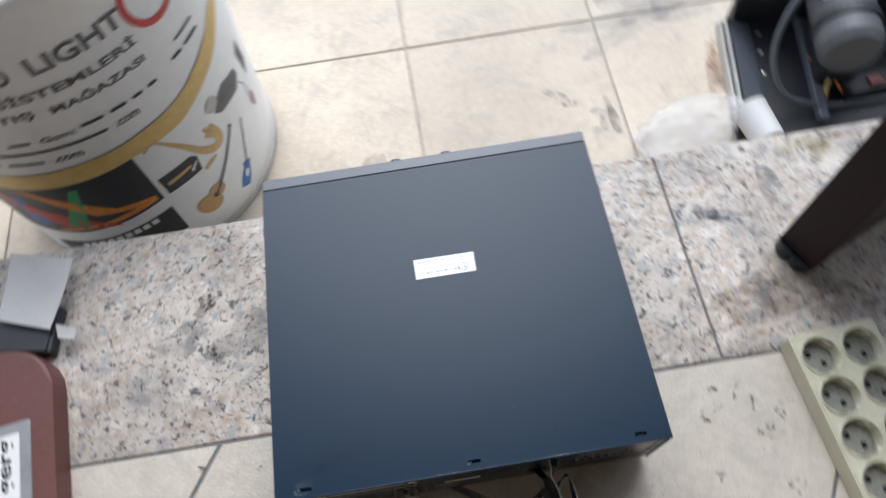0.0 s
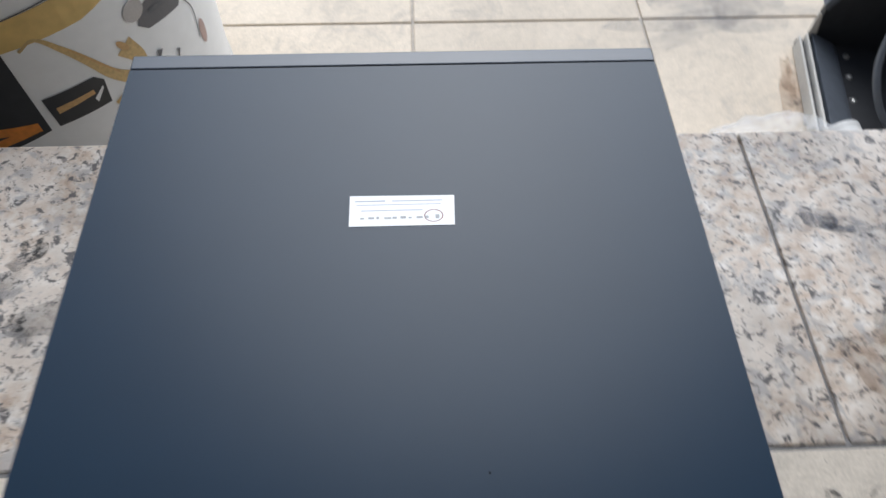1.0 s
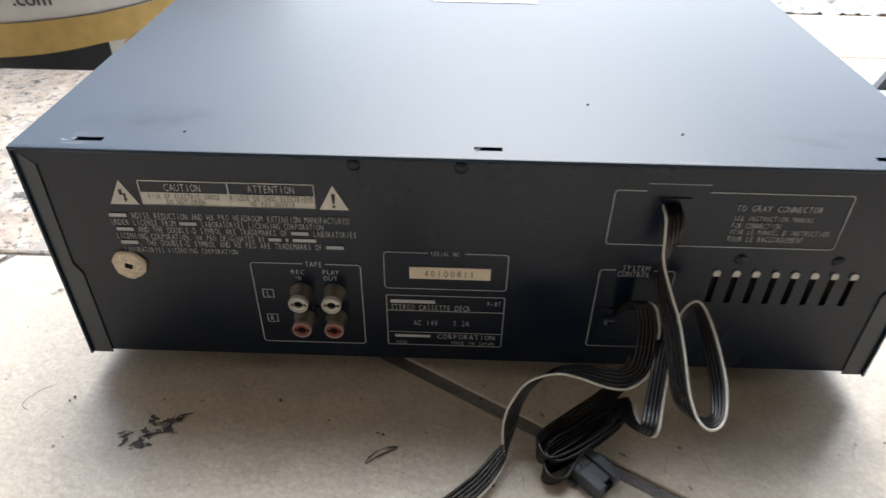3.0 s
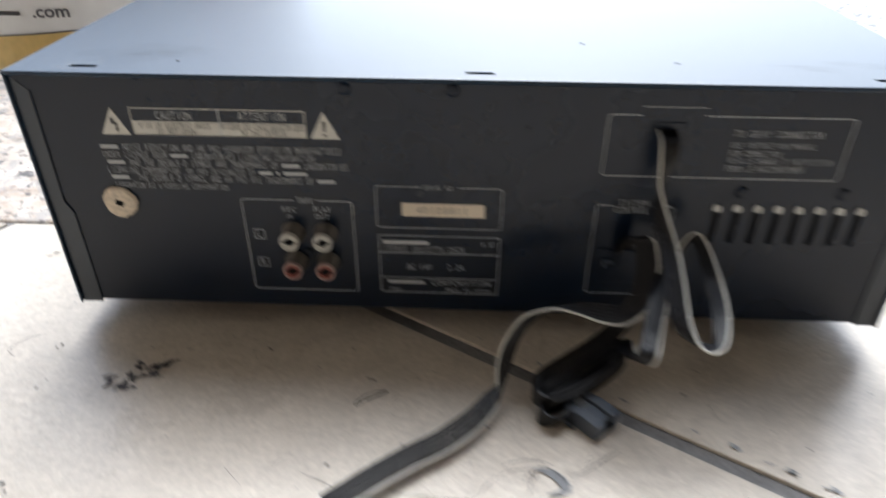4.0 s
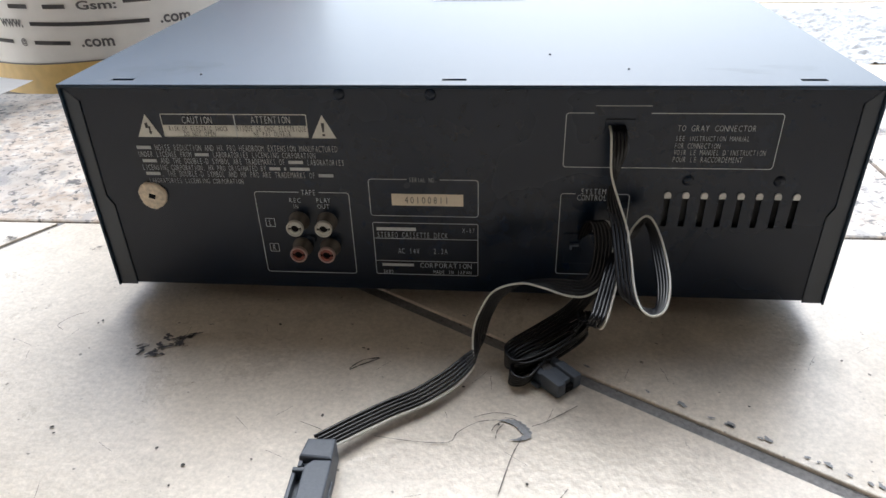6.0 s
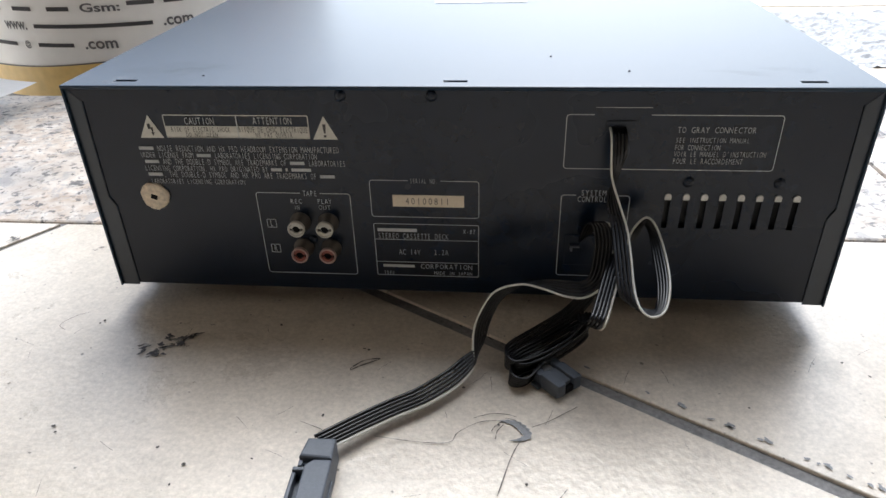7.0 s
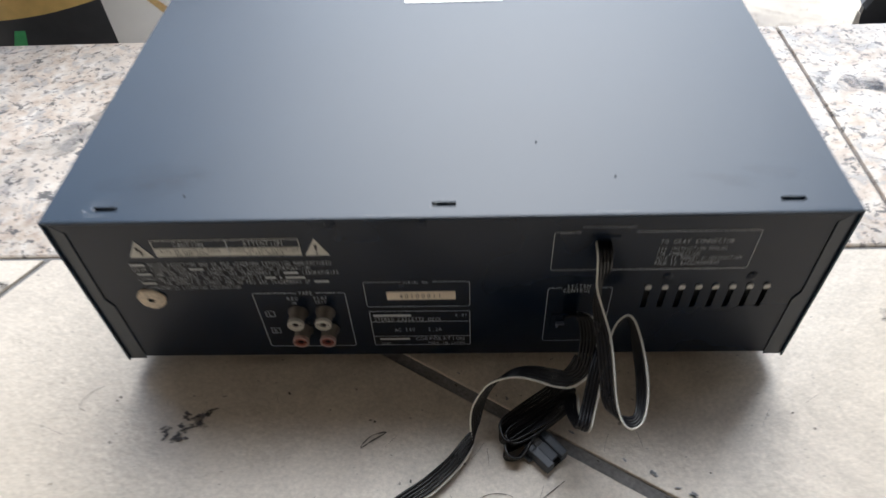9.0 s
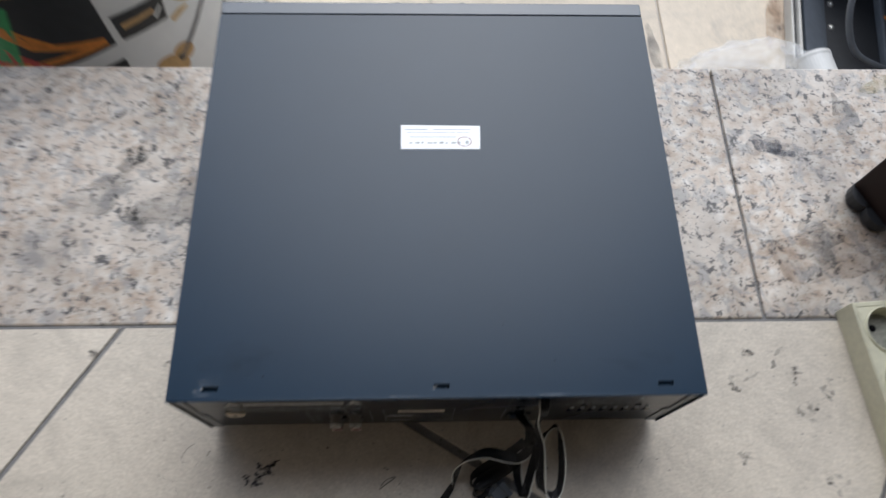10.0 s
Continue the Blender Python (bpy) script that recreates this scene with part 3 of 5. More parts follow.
for x, y in ((0.0445, 0.0505), (0.0785, 0.0245), (-0.118, 0.016)):
    part("lid_speck", lathe([(0, 0.0006), (0.0005, 0.0004), (0.0006, 0)], 8, Matrix.Translation((x, y, TOP))), PANEL, cover)

# rear panel printing
FACE_Y = 0.0017


def on_panel(bm, x, z, lift=0.0):
    """Stands a flat drawing (x, y) up on the rear panel with its origin at x, z."""
    bmesh.ops.transform(bm, matrix=Matrix(((1, 0, 0, x), (0, 0, -1, FACE_Y - lift), (0, 1, 0, z), (0, 0, 0, 1))), verts=bm.verts[:])
    return bm


def outline(x0, x1, z0, z1, gaps=(), wide=0.00034, radius=0.0016):
    """A rounded frame line with gaps (from, to) in its upper side."""
    out = bmesh.new()
    for a, b in zip([x0 + radius, *(g[1] for g in gaps)], [*(g[0] for g in gaps), x1 - radius]):
        if b > a:
            box(a, b, z1 - wide, z1, -1e-5, 1e-5, bm=out)
    box(x0 + radius, x1 - radius, z0, z0 + wide, -1e-5, 1e-5, bm=out)
    box(x0, x0 + wide, z0 + radius, z1 - radius, -1e-5, 1e-5, bm=out)
    box(x1 - wide, x1, z0 + radius, z1 - radius, -1e-5, 1e-5, bm=out)
    for cx, cz, a in ((x0 + radius, z1 - radius, 90), (x1 - radius, z1 - radius, 0), (x0 + radius, z0 + radius, 180), (x1 - radius, z0 + radius, 270)):
        for k in range(5):
            b0, b1 = radians(a + 18 * k), radians(a + 18 * k + 18)
            out.faces.new([out.verts.new((cx + r * math.cos(b), cz + r * math.sin(b), 0)) for r, b in ((radius, b0), (radius, b1), (radius - wide, b1), (radius - wide, b0))])
    return on_panel(out, 0, 0)


part("printed_frame", outline(-0.0971, -0.0502, 0.0217, 0.0675, [(-0.0748, -0.0651)]), PRINT, rear)
part("printed_frame", outline(-0.0405, 0.0118, 0.0554, 0.0750, [(-0.0218, -0.0064)], 0.00032), PRINT_DIM, rear)
part("printed_frame", outline(-0.0401, 0.0117, 0.0220, 0.0518, (), 0.00032, 0.0008), PRINT_DIM, rear)
part("printed_frame", outline(0.0499, 0.1417, 0.0820, 0.1078, [(0.0620, 0.0862)]), PRINT, rear)
part("printed_frame", outline(0.0499, 0.0815, 0.0248, 0.0690, [(0.0568, 0.0726)], 0.00032), PRINT_DIM, rear)
for z in (0.0429, 0.0300):
    part("printed_rule", on_panel(box(-0.0400, 0.0116, -0.00016, 0.00016, -1e-5, 1e-5), 0, z), PRINT_DIM, rear)
part("printed_rule", on_panel(box(0.0623, 0.0862, -0.00012, 0.00012, -1e-5, 1e-5), 0, 0.1109), PRINT_DIM, rear)
part("warning_frame", outline(-0.1352, -0.0662, 0.0950, 0.1063, (), 0.0004, 0.0005), PRINT_FILL, rear)
part("warning_block", on_panel(box(-0.1350, -0.0664, 0.0951, 0.1009, -1e-5, 1e-5), 0, 0), PRINT_FILL, rear)
part("warning_rule", on_panel(box(-0.1003, -0.0998, 0.0951, 0.1062, -1e-5, 1e-5), 0, 0, 0.0001), PRINT, rear)
for x, sign in ((-0.1424, "bolt"), (-0.0590, "mark")):
    tri = bmesh.new()
    tri.faces.new([tri.verts.new(v) for v in ((-0.0058, 0, 0), (0.0058, 0, 0), (0, 0.0112, 0))])
    triangle = part("warning_triangle", on_panel(tri, x, 0.0949), PRINT_FILL, rear)
    ink = bmesh.new()
    if sign == "bolt":
        for q in (((-0.0012, 0.0068), (0.0002, 0.0072), (0.0004, 0.0048), (-0.0010, 0.0044)), ((-0.0010, 0.0044), (0.0004, 0.0048), (0.0014, 0.0052), (0.0006, 0.0046)), ((0.0004, 0.0052), (0.0014, 0.0054), (0.0012, 0.0026), (0.0005, 0.0026)), ((0.0001, 0.0028), (0.0018, 0.0028), (0.0008, 0.0010))):
            ink.faces.new([ink.verts.new((a, b, 0)) for a, b in q])
    else:
        for q in (((-0.0008, 0.0074), (0.0008, 0.0074), (0.0004, 0.0030), (-0.0004, 0.0030)), ((-0.0006, 0.0022), (0.0006, 0.0022), (0.0006, 0.0011), (-0.0006, 0.0011))):
            ink.faces.new([ink.verts.new((a, b, 0)) for a, b in q])
    part("printed_sign", on_panel(ink, x, 0.0949, 0.0002), INK, triangle)
for x, z in ((-0.0914, 0.0505), (-0.0914, 0.0362)):
    part("printed_square", outline(x - 0.0024, x + 0.0024, z - 0.0024, z + 0.0024, (), 0.0003, 0.0003), PRINT_DIM, rear)
plate = part("serial_plate", on_panel(box(-0.0297, 0.0046, 0.0612, 0.0673, -0.0002, 0.0001), 0, 0), PLATE, rear, "aged cream serial number label")
BRIGHT, DIM = PRINT, PRINT_DIM
LETTERING = [
    ("CAUTION", -0.1250, -0.1105, 0.1017, 0.1050),
    ("ATTENTION", -0.0923, -0.0737, 0.1020, 0.1053),
    ("RISK OF ELECTRIC SHOCK", -0.1322, -0.1035, 0.0981, 0.1004),
    ("DO NOT OPEN", -0.1254, -0.1099, 0.0956, 0.0978),
    ("RISQUE DE CHOC ELECTRIQUE", -0.0997, -0.0667, 0.0981, 0.1007),
    ("NE PAS OUVRIR", -0.0919, -0.0741, 0.0957, 0.0979),
    ("##### NOISE REDUCTION AND HX PRO HEADROOM EXTENSION MANUFACTURED", -0.1504, -0.0532, 0.0882, 0.0912),
    ("UNDER LICENSE FROM ##### LABORATORIES LICENSING CORPORATION", -0.1503, -0.0640, 0.0849, 0.0877),
    ("##### AND THE DOUBLE-D SYMBOL ARE TRADEMARKS OF ##### LABORATORIES", -0.1491, -0.0507, 0.0815, 0.0844),
    ("LICENSING CORPORATION. HX PRO ORIGINATED BY #### # #######", -0.1500, -0.0673, 0.0781, 0.0809),
    ("#####, THE DOUBLE-D SYMBOL AND HX PRO ARE TRADEMARKS OF #####", -0.1490, -0.0562, 0.0748, 0.0778),
    ("LABORATORIES LICENSING CORPORATION", -0.1484, -0.1010, 0.0714, 0.0739),
    ("TAPE", -0.0736, -0.0662, 0.0659, 0.0687),
    ("REC", -0.0802, -0.0741, 0.0618, 0.0642),
    ("IN", -0.0788, -0.0759, 0.0585, 0.0608),
    ("PLAY", -0.0668, -0.0594, 0.0619, 0.0645),
    ("OUT", -0.0665, -0.0601, 0.0587, 0.0611),
    ("L", -0.0923, -0.0902, 0.0489, 0.0522),
    ("R", -0.0923, -0.0903, 0.0347, 0.0379),
    ("SERIAL NO.", -0.0209, -0.0075, 0.0736, 0.0759),
    ("40100811", -0.0238, -0.0017, 0.0626, 0.0660),
    ("#######", -0.0382, -0.0178, 0.0467, 0.0500),
    ("X-87", 0.0039, 0.0103, 0.0470, 0.0494),
    ("STEREO CASSETTE DECK", -0.0382, -0.0029, 0.0435, 0.0465),
    ("AC 14V", -0.0282, -0.0172, 0.0344, 0.0375),
    ("2.2A", -0.0107, -0.0032, 0.0347, 0.0376),
    ("####### CORPORATION", -0.0367, 0.0087, 0.0264, 0.0292),
    ("3080", -0.0366, -0.0310, 0.0225, 0.0247),
    ("MADE IN JAPAN", -0.0109, 0.0085, 0.0230, 0.0250),
    ("SYSTEM", 0.0589, 0.0707, 0.0688, 0.0715),
    ("CONTROL", 0.0575, 0.0714, 0.0655, 0.0684),
    ("TO GRAY CONNECTOR", 0.0979, 0.1314, 0.0997, 0.1024),
    ("SEE INSTRUCTION MANUAL", 0.0978, 0.1294, 0.0952, 0.0975),
    ("FOR CONNECTION", 0.0978, 0.1175, 0.0917, 0.0942),
    ("VOIR LE MANUEL D'INSTRUCTION", 0.0979, 0.1373, 0.0886, 0.0911),
    ("POUR LE RACCORDEMENT", 0.0978, 0.1281, 0.0852, 0.0878),
]
for text, x0, x1, z0, z1 in LETTERING:
    if text == "40100811":
        part("lettering", on_panel(print_line(text, x1 - x0, z1 - z0, -0.006), x0, z0, 0.0004), INK, plate)
        continue
    inverse = 0.0951 < z0 < 0.0990 and x1 < -0.06
    tone = INK if inverse else (DIM if x0 > -0.05 else BRIGHT)
    if z1 < 0.0920 and x1 < -0.05 and z0 > 0.07:
        tone = DIM
    part("lettering", on_panel(print_line(text, x1 - x0, z1 - z0, 0.006 if inverse else -0.010), x0, z0, 0.0002), tone, rear)

# sockets, washer, screws on the panel
TO_REAR = Matrix(((1, 0, 0, 0), (0, 0, -1, 0), (0, 1, 0, 0), (0, 0, 0, 1)))
for x in (-0.0766, -0.0625):
    for z, rimmat, ringmat, tint in ((0.0517, WHITE_PLASTIC, WHITE_PLASTIC, "white ring of a phono socket"), (0.0371, PINK_METAL, RED_PLASTIC, "dull pinkish ring of a phono socket")):
        m = Matrix.Translation((x, 0.0020, z)) @ TO_REAR
        socket = part("phono_socket", lathe([(0.0052, 0), (0.0052, 0.0010), (0.0041, 0.0012), (0.0040, 0.0075), (0.0036, 0.0076)], 22, m), BRASS_GREY, rear, "phono socket", True)
        rim = part("ring", lathe([(0.0041, 0.0070), (0.0042, 0.0088), (0.0040, 0.0092), (0.0036, 0.0092), (0.0034, 0.0088), (0.0034, 0.0070)], 26, m), rimmat, socket, tint)
        part("hole", lathe([(0, 0.0078), (0.0035, 0.0078)], 20, m), INSIDE, socket)
        for turn in (90, 270):
            arc = [radians(turn - 76 + 152 * k / 12) for k in range(13)]
            pts = [(0.0032 * math.cos(a), 0.0032 * math.sin(a)) for a in arc] + [(0.0019 * math.cos(a), 0.0019 * math.sin(a)) for a in arc[::-1]]
            part("contact", prism(pts, 0.0078, 0.0088, m=m), ringmat, socket)
part("panel_screw", lathe([(0, 0.0012), (0.0015, 0.0011), (0.0022, 0.0004), (0.0022, 0)], 14, Matrix.Translation((-0.0713, 0.0020, 0.0418)) @ TO_REAR), PANEL, rear)
wm = Matrix.Translation((-0.1484, 0.0018, 0.0646)) @ TO_REAR
torn = lathe([(0, 0.0016), (0.0062, 0.0016), (0.0071, 0.0010), (0.0071, 0)], 44, wm)
for v in torn.verts:
    dx, dz = v.co.x + 0.1484, v.co.z - 0.0646
    a = math.atan2(dz, dx)
    k = 1 + 0.035 * math.sin(3 * a + 1) + 0.02 * math.sin(7 * a) + 0.015 * math.sin(13 * a + 2)
    v.co.x, v.co.z = -0.1484 + dx * k, 0.0646 + dz * k
washer = part("washer", torn, WASHER, rear, "stained cream round washer")
part("washer_hole", box(-0.0016, 0.0016, -0.0012, 0.0012, 0.0013, 0.0018, bm=None), INSIDE, washer).data.transform(wm @ pose(0, 0, 0, 0, 0, -20))
for x, z in ((-0.0093, 0.1158), (-0.0500, 0.1158), (0.1064, 0.0762), (0.1461, 0.0763)):
    m = Matrix.Translation((x, 0.0013 if z > 0.1 else 0.0020, z)) @ TO_REAR
    screw = part("panel_screw", lathe([(0, 0.0011), (0.0016, 0.0010), (0.0024, 0.0005), (0.0027, 0)], 18, m), PANEL, rear, smooth=True)
    part("screw_cross", joined(box(-0.0013, 0.0013, -0.00025, 0.00025, 0.0009, 0.0012), box(-0.00025, 0.00025, -0.0013, 0.0013, 0.0009, 0.0012)), PANEL, screw).data.transform(m)
# sockets of the two cables
part("cable_socket", box(0.0672, 0.0800, 0.0014, 0.004, 0.1000, 0.1050, 0.0003), PANEL, rear)
sysbox = part("cable_socket", box(0.0530, 0.0715, 0.0012, 0.004, 0.0310, 0.0480, 0.0006), PANEL, rear)
part("socket_latch", box(0.0558, 0.0600, -0.0010, 0.0012, 0.0420, 0.0428, 0.0002), CONNECTOR, sysbox)
part("socket_latch", box(0.0558, 0.0568, -0.0010, 0.0012, 0.0400, 0.0420, 0.0002), CONNECTOR, sysbox)

# ---- ribbon cables ----
PITCH = 0.00158


def ribbon(name, label, white, path, count=6, steps=9):
    """A flat cable of round wires. Rows of path: place of the edge wire, and the way across the ribbon from it."""
    rib = thing(name, label, "cable")
    rows = smooth_path(path, steps)
    for k in range(count):
        pts = []
        for r in rows:
            w = Vector(r[3:6]).normalized()
            p = Vector(r[:3]) + w * PITCH * k
            pts.append((p.x, p.y, max(p.z, 0.0010)))
        edge = white and k == 0
        part("wire", tube(pts, 0.00050 if edge else 0.00078), WIRE_WHITE if edge else WIRE_BLACK, rib, "white edge wire" if edge else "", True)
    return rib


loop_cable = ribbon("ribbon_cable", "black flat cable with white edge wire, looping behind the deck", True, [
    (0.0690, 0.0010, 0.1020, 1, 0, 0), (0.0690, -0.0060, 0.1000, 1, 0.1, 0), (0.0692, -0.0095, 0.0930, 1, 0.3, 0), (0.0700, -0.0120, 0.0840, 0.6, 0.9, 0.1),
    (0.0735, -0.0180, 0.0740, -0.7, 0.8, 0), (0.0765, -0.0260, 0.0660, -1, 0.3, 0), (0.0772, -0.0380, 0.0590, -1, 0.1, 0), (0.0775, -0.0510, 0.0515, -1, 0.2, 0.1),
    (0.0795, -0.0590, 0.0475, -0.5, 0.7, -0.1), (0.0840, -0.0615, 0.0460, -0.1, 0.9, -0.2), (0.0895, -0.0570, 0.0470, -0.3, 0.7, -0.4), (0.0930, -0.0440, 0.0510, -0.5, 0.4, -0.6),
    (0.0930, -0.0280, 0.0570, -0.5, 0.4, -0.7), (0.0905, -0.0160, 0.0630, -0.2, 0.5, -0.8), (0.0868, -0.0125, 0.0652, 0, 0.5, -0.8), (0.0820, -0.0140, 0.0610, 0.2, 0.3, -0.8),
    (0.0785, -0.0200, 0.0565, -0.4, 0.2, -0.6), (0.0745, -0.0330, 0.0500, -0.9, 0, -0.1), (0.0695, -0.0490, 0.0430, -1, 0, 0.1), (0.0664, -0.0580, 0.0400, -1, 0.1, 0.2),
    (0.0650, -0.0560, 0.0350, -0.8, 0.3, 0.2), (0.0640, -0.0440, 0.0290, -0.8, 0.2, 0), (0.0650, -0.0320, 0.0260, -1, 0, 0)], 5)
lead_cable = ribbon("ribbon_cable", "black flat cable with white edge wire, trailing across the tile", True, [
    (0.0660, 0.0010, 0.0500, -0.7, 0, -0.6), (0.0685, -0.0070, 0.0590, -0.85, 0.2, -0.3), (0.0712, -0.0110, 0.0608, -0.95, 0.2, -0.1), (0.0728, -0.0135, 0.0580, -1, 0.2, -0.1), (0.0730, -0.0200, 0.0520, -1, 0.2, 0),
    (0.0700, -0.0290, 0.0420, -0.9, 0.3, 0), (0.0620, -0.0335, 0.0362, -0.3, 0.7, 0.3), (0.0530, -0.0330, 0.0352, 0, 0.8, 0.4), (0.0420, -0.0305, 0.0375, 0, 0.9, -0.1), (0.0320, -0.0300, 0.0392, 0.1, 0.8, -0.5),
    (0.0205, -0.0320, 0.0362, 0.4, 0.5, -0.7), (0.0140, -0.0355, 0.0270, 0.6, 0.5, -0.4), (0.0114, -0.0390, 0.0195, 0.75, 0.6, 0.0), (0.0112, -0.0440, 0.0130, 0.6, 0.75, 0.2), (0.0120, -0.0490, 0.0085, 0.25, 0.85, 0.45), (0.0107, -0.0527, 0.0065, -0.15, 0.75, 0.65), (0.0048, -0.0613, 0.0050, -0.55, 0.4, 0.7), (-0.0067, -0.0729, 0.0048, -0.6, 0.65, 0.5), (-0.0180, -0.0806, 0.0048, -0.7, 0.5, 0.45), (-0.0286, -0.0892, 0.0052, -0.75, 0.45, 0.42), (-0.0388, -0.0987, 0.0062, -0.82, 0.42, 0.35), (-0.0420, -0.1015, 0.0064, -0.82, 0.42, 0.3)])
zig = [(0.0690, -0.0180, 0.0400, -0.6, 0.4, 0.6), (0.0650, -0.0215, 0.0320, -0.5, 0.5, 0.6), (0.0560, -0.0270, 0.0220, -0.4, 0.65, 0.6), (0.0420, -0.0340, 0.0140, -0.4, 0.65, 0.6), (0.0300, -0.0405, 0.0085, -0.3, 0.5, 0.8),
       (0.0262, -0.0440, 0.0065, 0.0, 0.1, 1.0), (0.0290, -0.0475, 0.0060, 0.2, -0.3, 0.9), (0.0400, -0.0415, 0.0080, 0.3, -0.5, 0.8), (0.0520, -0.0345, 0.0140, 0.4, -0.5, 0.7), (0.0605, -0.0290, 0.0200, 0.3, -0.2, 0.9), (0.0640, -0.0280, 0.0190, 0.0, 0.3, 0.9), (0.0590, -0.0305, 0.0165, -0.4, 0.5, 0.7), (0.0440, -0.0385, 0.0100, -0.4, 0.5, 0.7), (0.0325, -0.0440, 0.0060, -0.2, 0.4, 0.9), (0.0290, -0.0470, 0.0050, 0.0, 0.0, 1.0), (0.0330, -0.0480, 0.0050, 0.3, -0.3, 0.9), (0.0460, -0.0405, 0.0080, 0.3, -0.4, 0.8), (0.0590, -0.0330, 0.0150, 0.3, -0.3, 0.9), (0.0635, -0.0300, 0.0160, 0.0, 0.3, 0.9),
       (0.0600, -0.0335, 0.0120, -0.4, 0.5, 0.7), (0.0460, -0.0425, 0.0060, -0.4, 0.5, 0.7), (0.0345, -0.0485, 0.0030, -0.3, 0.4, 0.85), (0.0285, -0.0510, 0.0018, 0.0, 0.1, 1.0), (0.0292, -0.0545, 0.0016, 0.2, -0.2, 0.9), (0.0345, -0.0540, 0.0020, 0.3, -0.3, 0.9), (0.0400, -0.0485, 0.0040, 0.4, 0.4, 0.6), (0.0425, -0.0468, 0.0070, 0.7, 0.6, 0.1)]
zig = [(x, y, z * 0.8, *w) for x, y, z, *w in zig]
coil = ribbon("cable_bundle", "folded bundle of black flat cable lying on the floor tile", False, zig, 5, 6)


def flat_plug(name, label, m):
    """A long moulded plug: grip block at the cable end, stepped housing with an open side."""
    p = thing(name, label, "plug", m)
    grip = prism([(-0.0062, -0.0092), (-0.0048, 0.0), (0.0062, 0.0), (0.0066, -0.0104)], 0.0004, 0.0122, 0.0010)
    part("grip", grip, CONNECTOR, p)
    part("housing", prism([(-0.0010, -0.0340), (0.0066, -0.0340), (0.0066, -0.0100), (-0.0004, -0.0100), (-0.0034, -0.0128), (-0.0034, -0.0330)], 0.0, 0.0114, 0.0007), CONNECTOR, p)
    tray = box(-0.0078, -0.0030, -0.0336, -0.0128, 0.0, 0.0048, 0.0005)
    box(-0.0082, -0.0066, -0.0340, -0.0122, 0.0, 0.0088, 0.0005, bm=tray)
    box(-0.0080, -0.0030, -0.0142, -0.0122, 0.0040, 0.0098, 0.0005, bm=tray)
    part("recess", tray, CONNECTOR, p, "shallow open recess")
    part("latch", joined(box(-0.0056, -0.0010, -0.0108, -0.0098, 0.0050, 0.0092, 0.0003), box(-0.0062, -0.0046, -0.0125, -0.0098, 0.0060, 0.0104, 0.0003)), CONNECTOR, p)
    part("side_rib", box(0.0064, 0.0072, -0.0300, -0.0150, 0.0030, 0.0055, 0.0003), CONNECTOR, p)
    return p


def double_plug(name, label, m):
    """A short plug: two raised shells beside a lower middle, wing grips behind and wires coming in between them."""
    p = thing(name, label, "plug", m)
    for e in (-1, 1):
        shell = box(e * 0.0058 - 0.0027, e * 0.0058 + 0.0027, -0.0175, -0.0035, 0.0012, 0.0112, 0.0006)
        part("shell", shell, CONNECTOR, p)
        part("grip", box(e * 0.0062 - 0.0024, e * 0.0062 + 0.0024, -0.0030, 0.0030, 0.0010, 0.0098, 0.0008), CONNECTOR, p)
        part("rib", box(e * 0.0060 - 0.0028, e * 0.0060 + 0.0028, -0.0041, -0.0029, 0.0010, 0.0104, 0.0003), CONNECTOR, p)
        part("wing", box(min(e * 0.0084, e * 0.0112), max(e * 0.0084, e * 0.0112), -0.0050, 0.0010, 0.0, 0.0026, 0.0006), CONNECTOR, p)
    part("middle", box(-0.0030, 0.0030, -0.0150, -0.0030, 0.0012, 0.0092, 0.0006), CONNECTOR, p)
    part("base", box(-0.0084, 0.0084, -0.0160, 0.0020, 0.0, 0.0016, 0.0004), CONNECTOR, p)
    part("mouth", box(-0.0029, 0.0029, -0.0172, -0.0150, 0.0014, 0.0060), INSIDE, p)
    for x in (-0.0021, -0.0007, 0.0007, 0.0021):
        part("wire", tube([(x, -0.0036, 0.0072), (x, -0.0005, 0.0080), (x * 0.8, 0.0030, 0.0086), (x * 0.5, 0.0062, 0.0078)], 0.00058), WIRE_GREY, p, smooth=True)
    return p


flat_plug("cable_plug", "dark grey plastic plug of a flat cable, on floor tile", pose(-0.0450, -0.1020, 0.0004, 0, 0, 2))
double_plug("cable_plug", "dark grey double plug of the folded cable bundle", pose(0.0448, -0.0470, 0.0004, 0, 0, 41.6) @ Matrix.Diagonal((0.82, 0.82, 0.68, 1)))

# ---- the big round bucket outside ----
BX, BY, BTOP = -0.500, 0.732, 0.270


def bucket_radius(z):
    return 0.240 + 0.02 * (z + 0.1)


bucket = thing("bucket", "big round white bucket printed with shop adverts, standing on the paving", "bucket", Matrix.Translation((BX, BY, PAVE_Z)))
H0 = PAVE_Z
prof = [(0, 0.002), (bucket_radius(H0) - 0.012, 0.002), (bucket_radius(H0), 0.008)]
prof += [(bucket_radius(H0 + h), h) for h in np.linspace(0.05, BTOP - H0 - 0.03, 8)]
prof += [(bucket_radius(BTOP) + 0.006, BTOP - H0 - 0.028), (bucket_radius(BTOP) + 0.008, BTOP - H0 - 0.006), (bucket_radius(BTOP) + 0.004, BTOP - H0), (bucket_radius(BTOP) - 0.006, BTOP - H0), (bucket_radius(BTOP) - 0.008, BTOP - H0 - 0.03), (bucket_radius(H0) - 0.02, 0.02), (0, 0.015)]
part("body", lathe(prof, 96), BUCKET_WHITE, bucket, "white printed wall of the bucket", True)
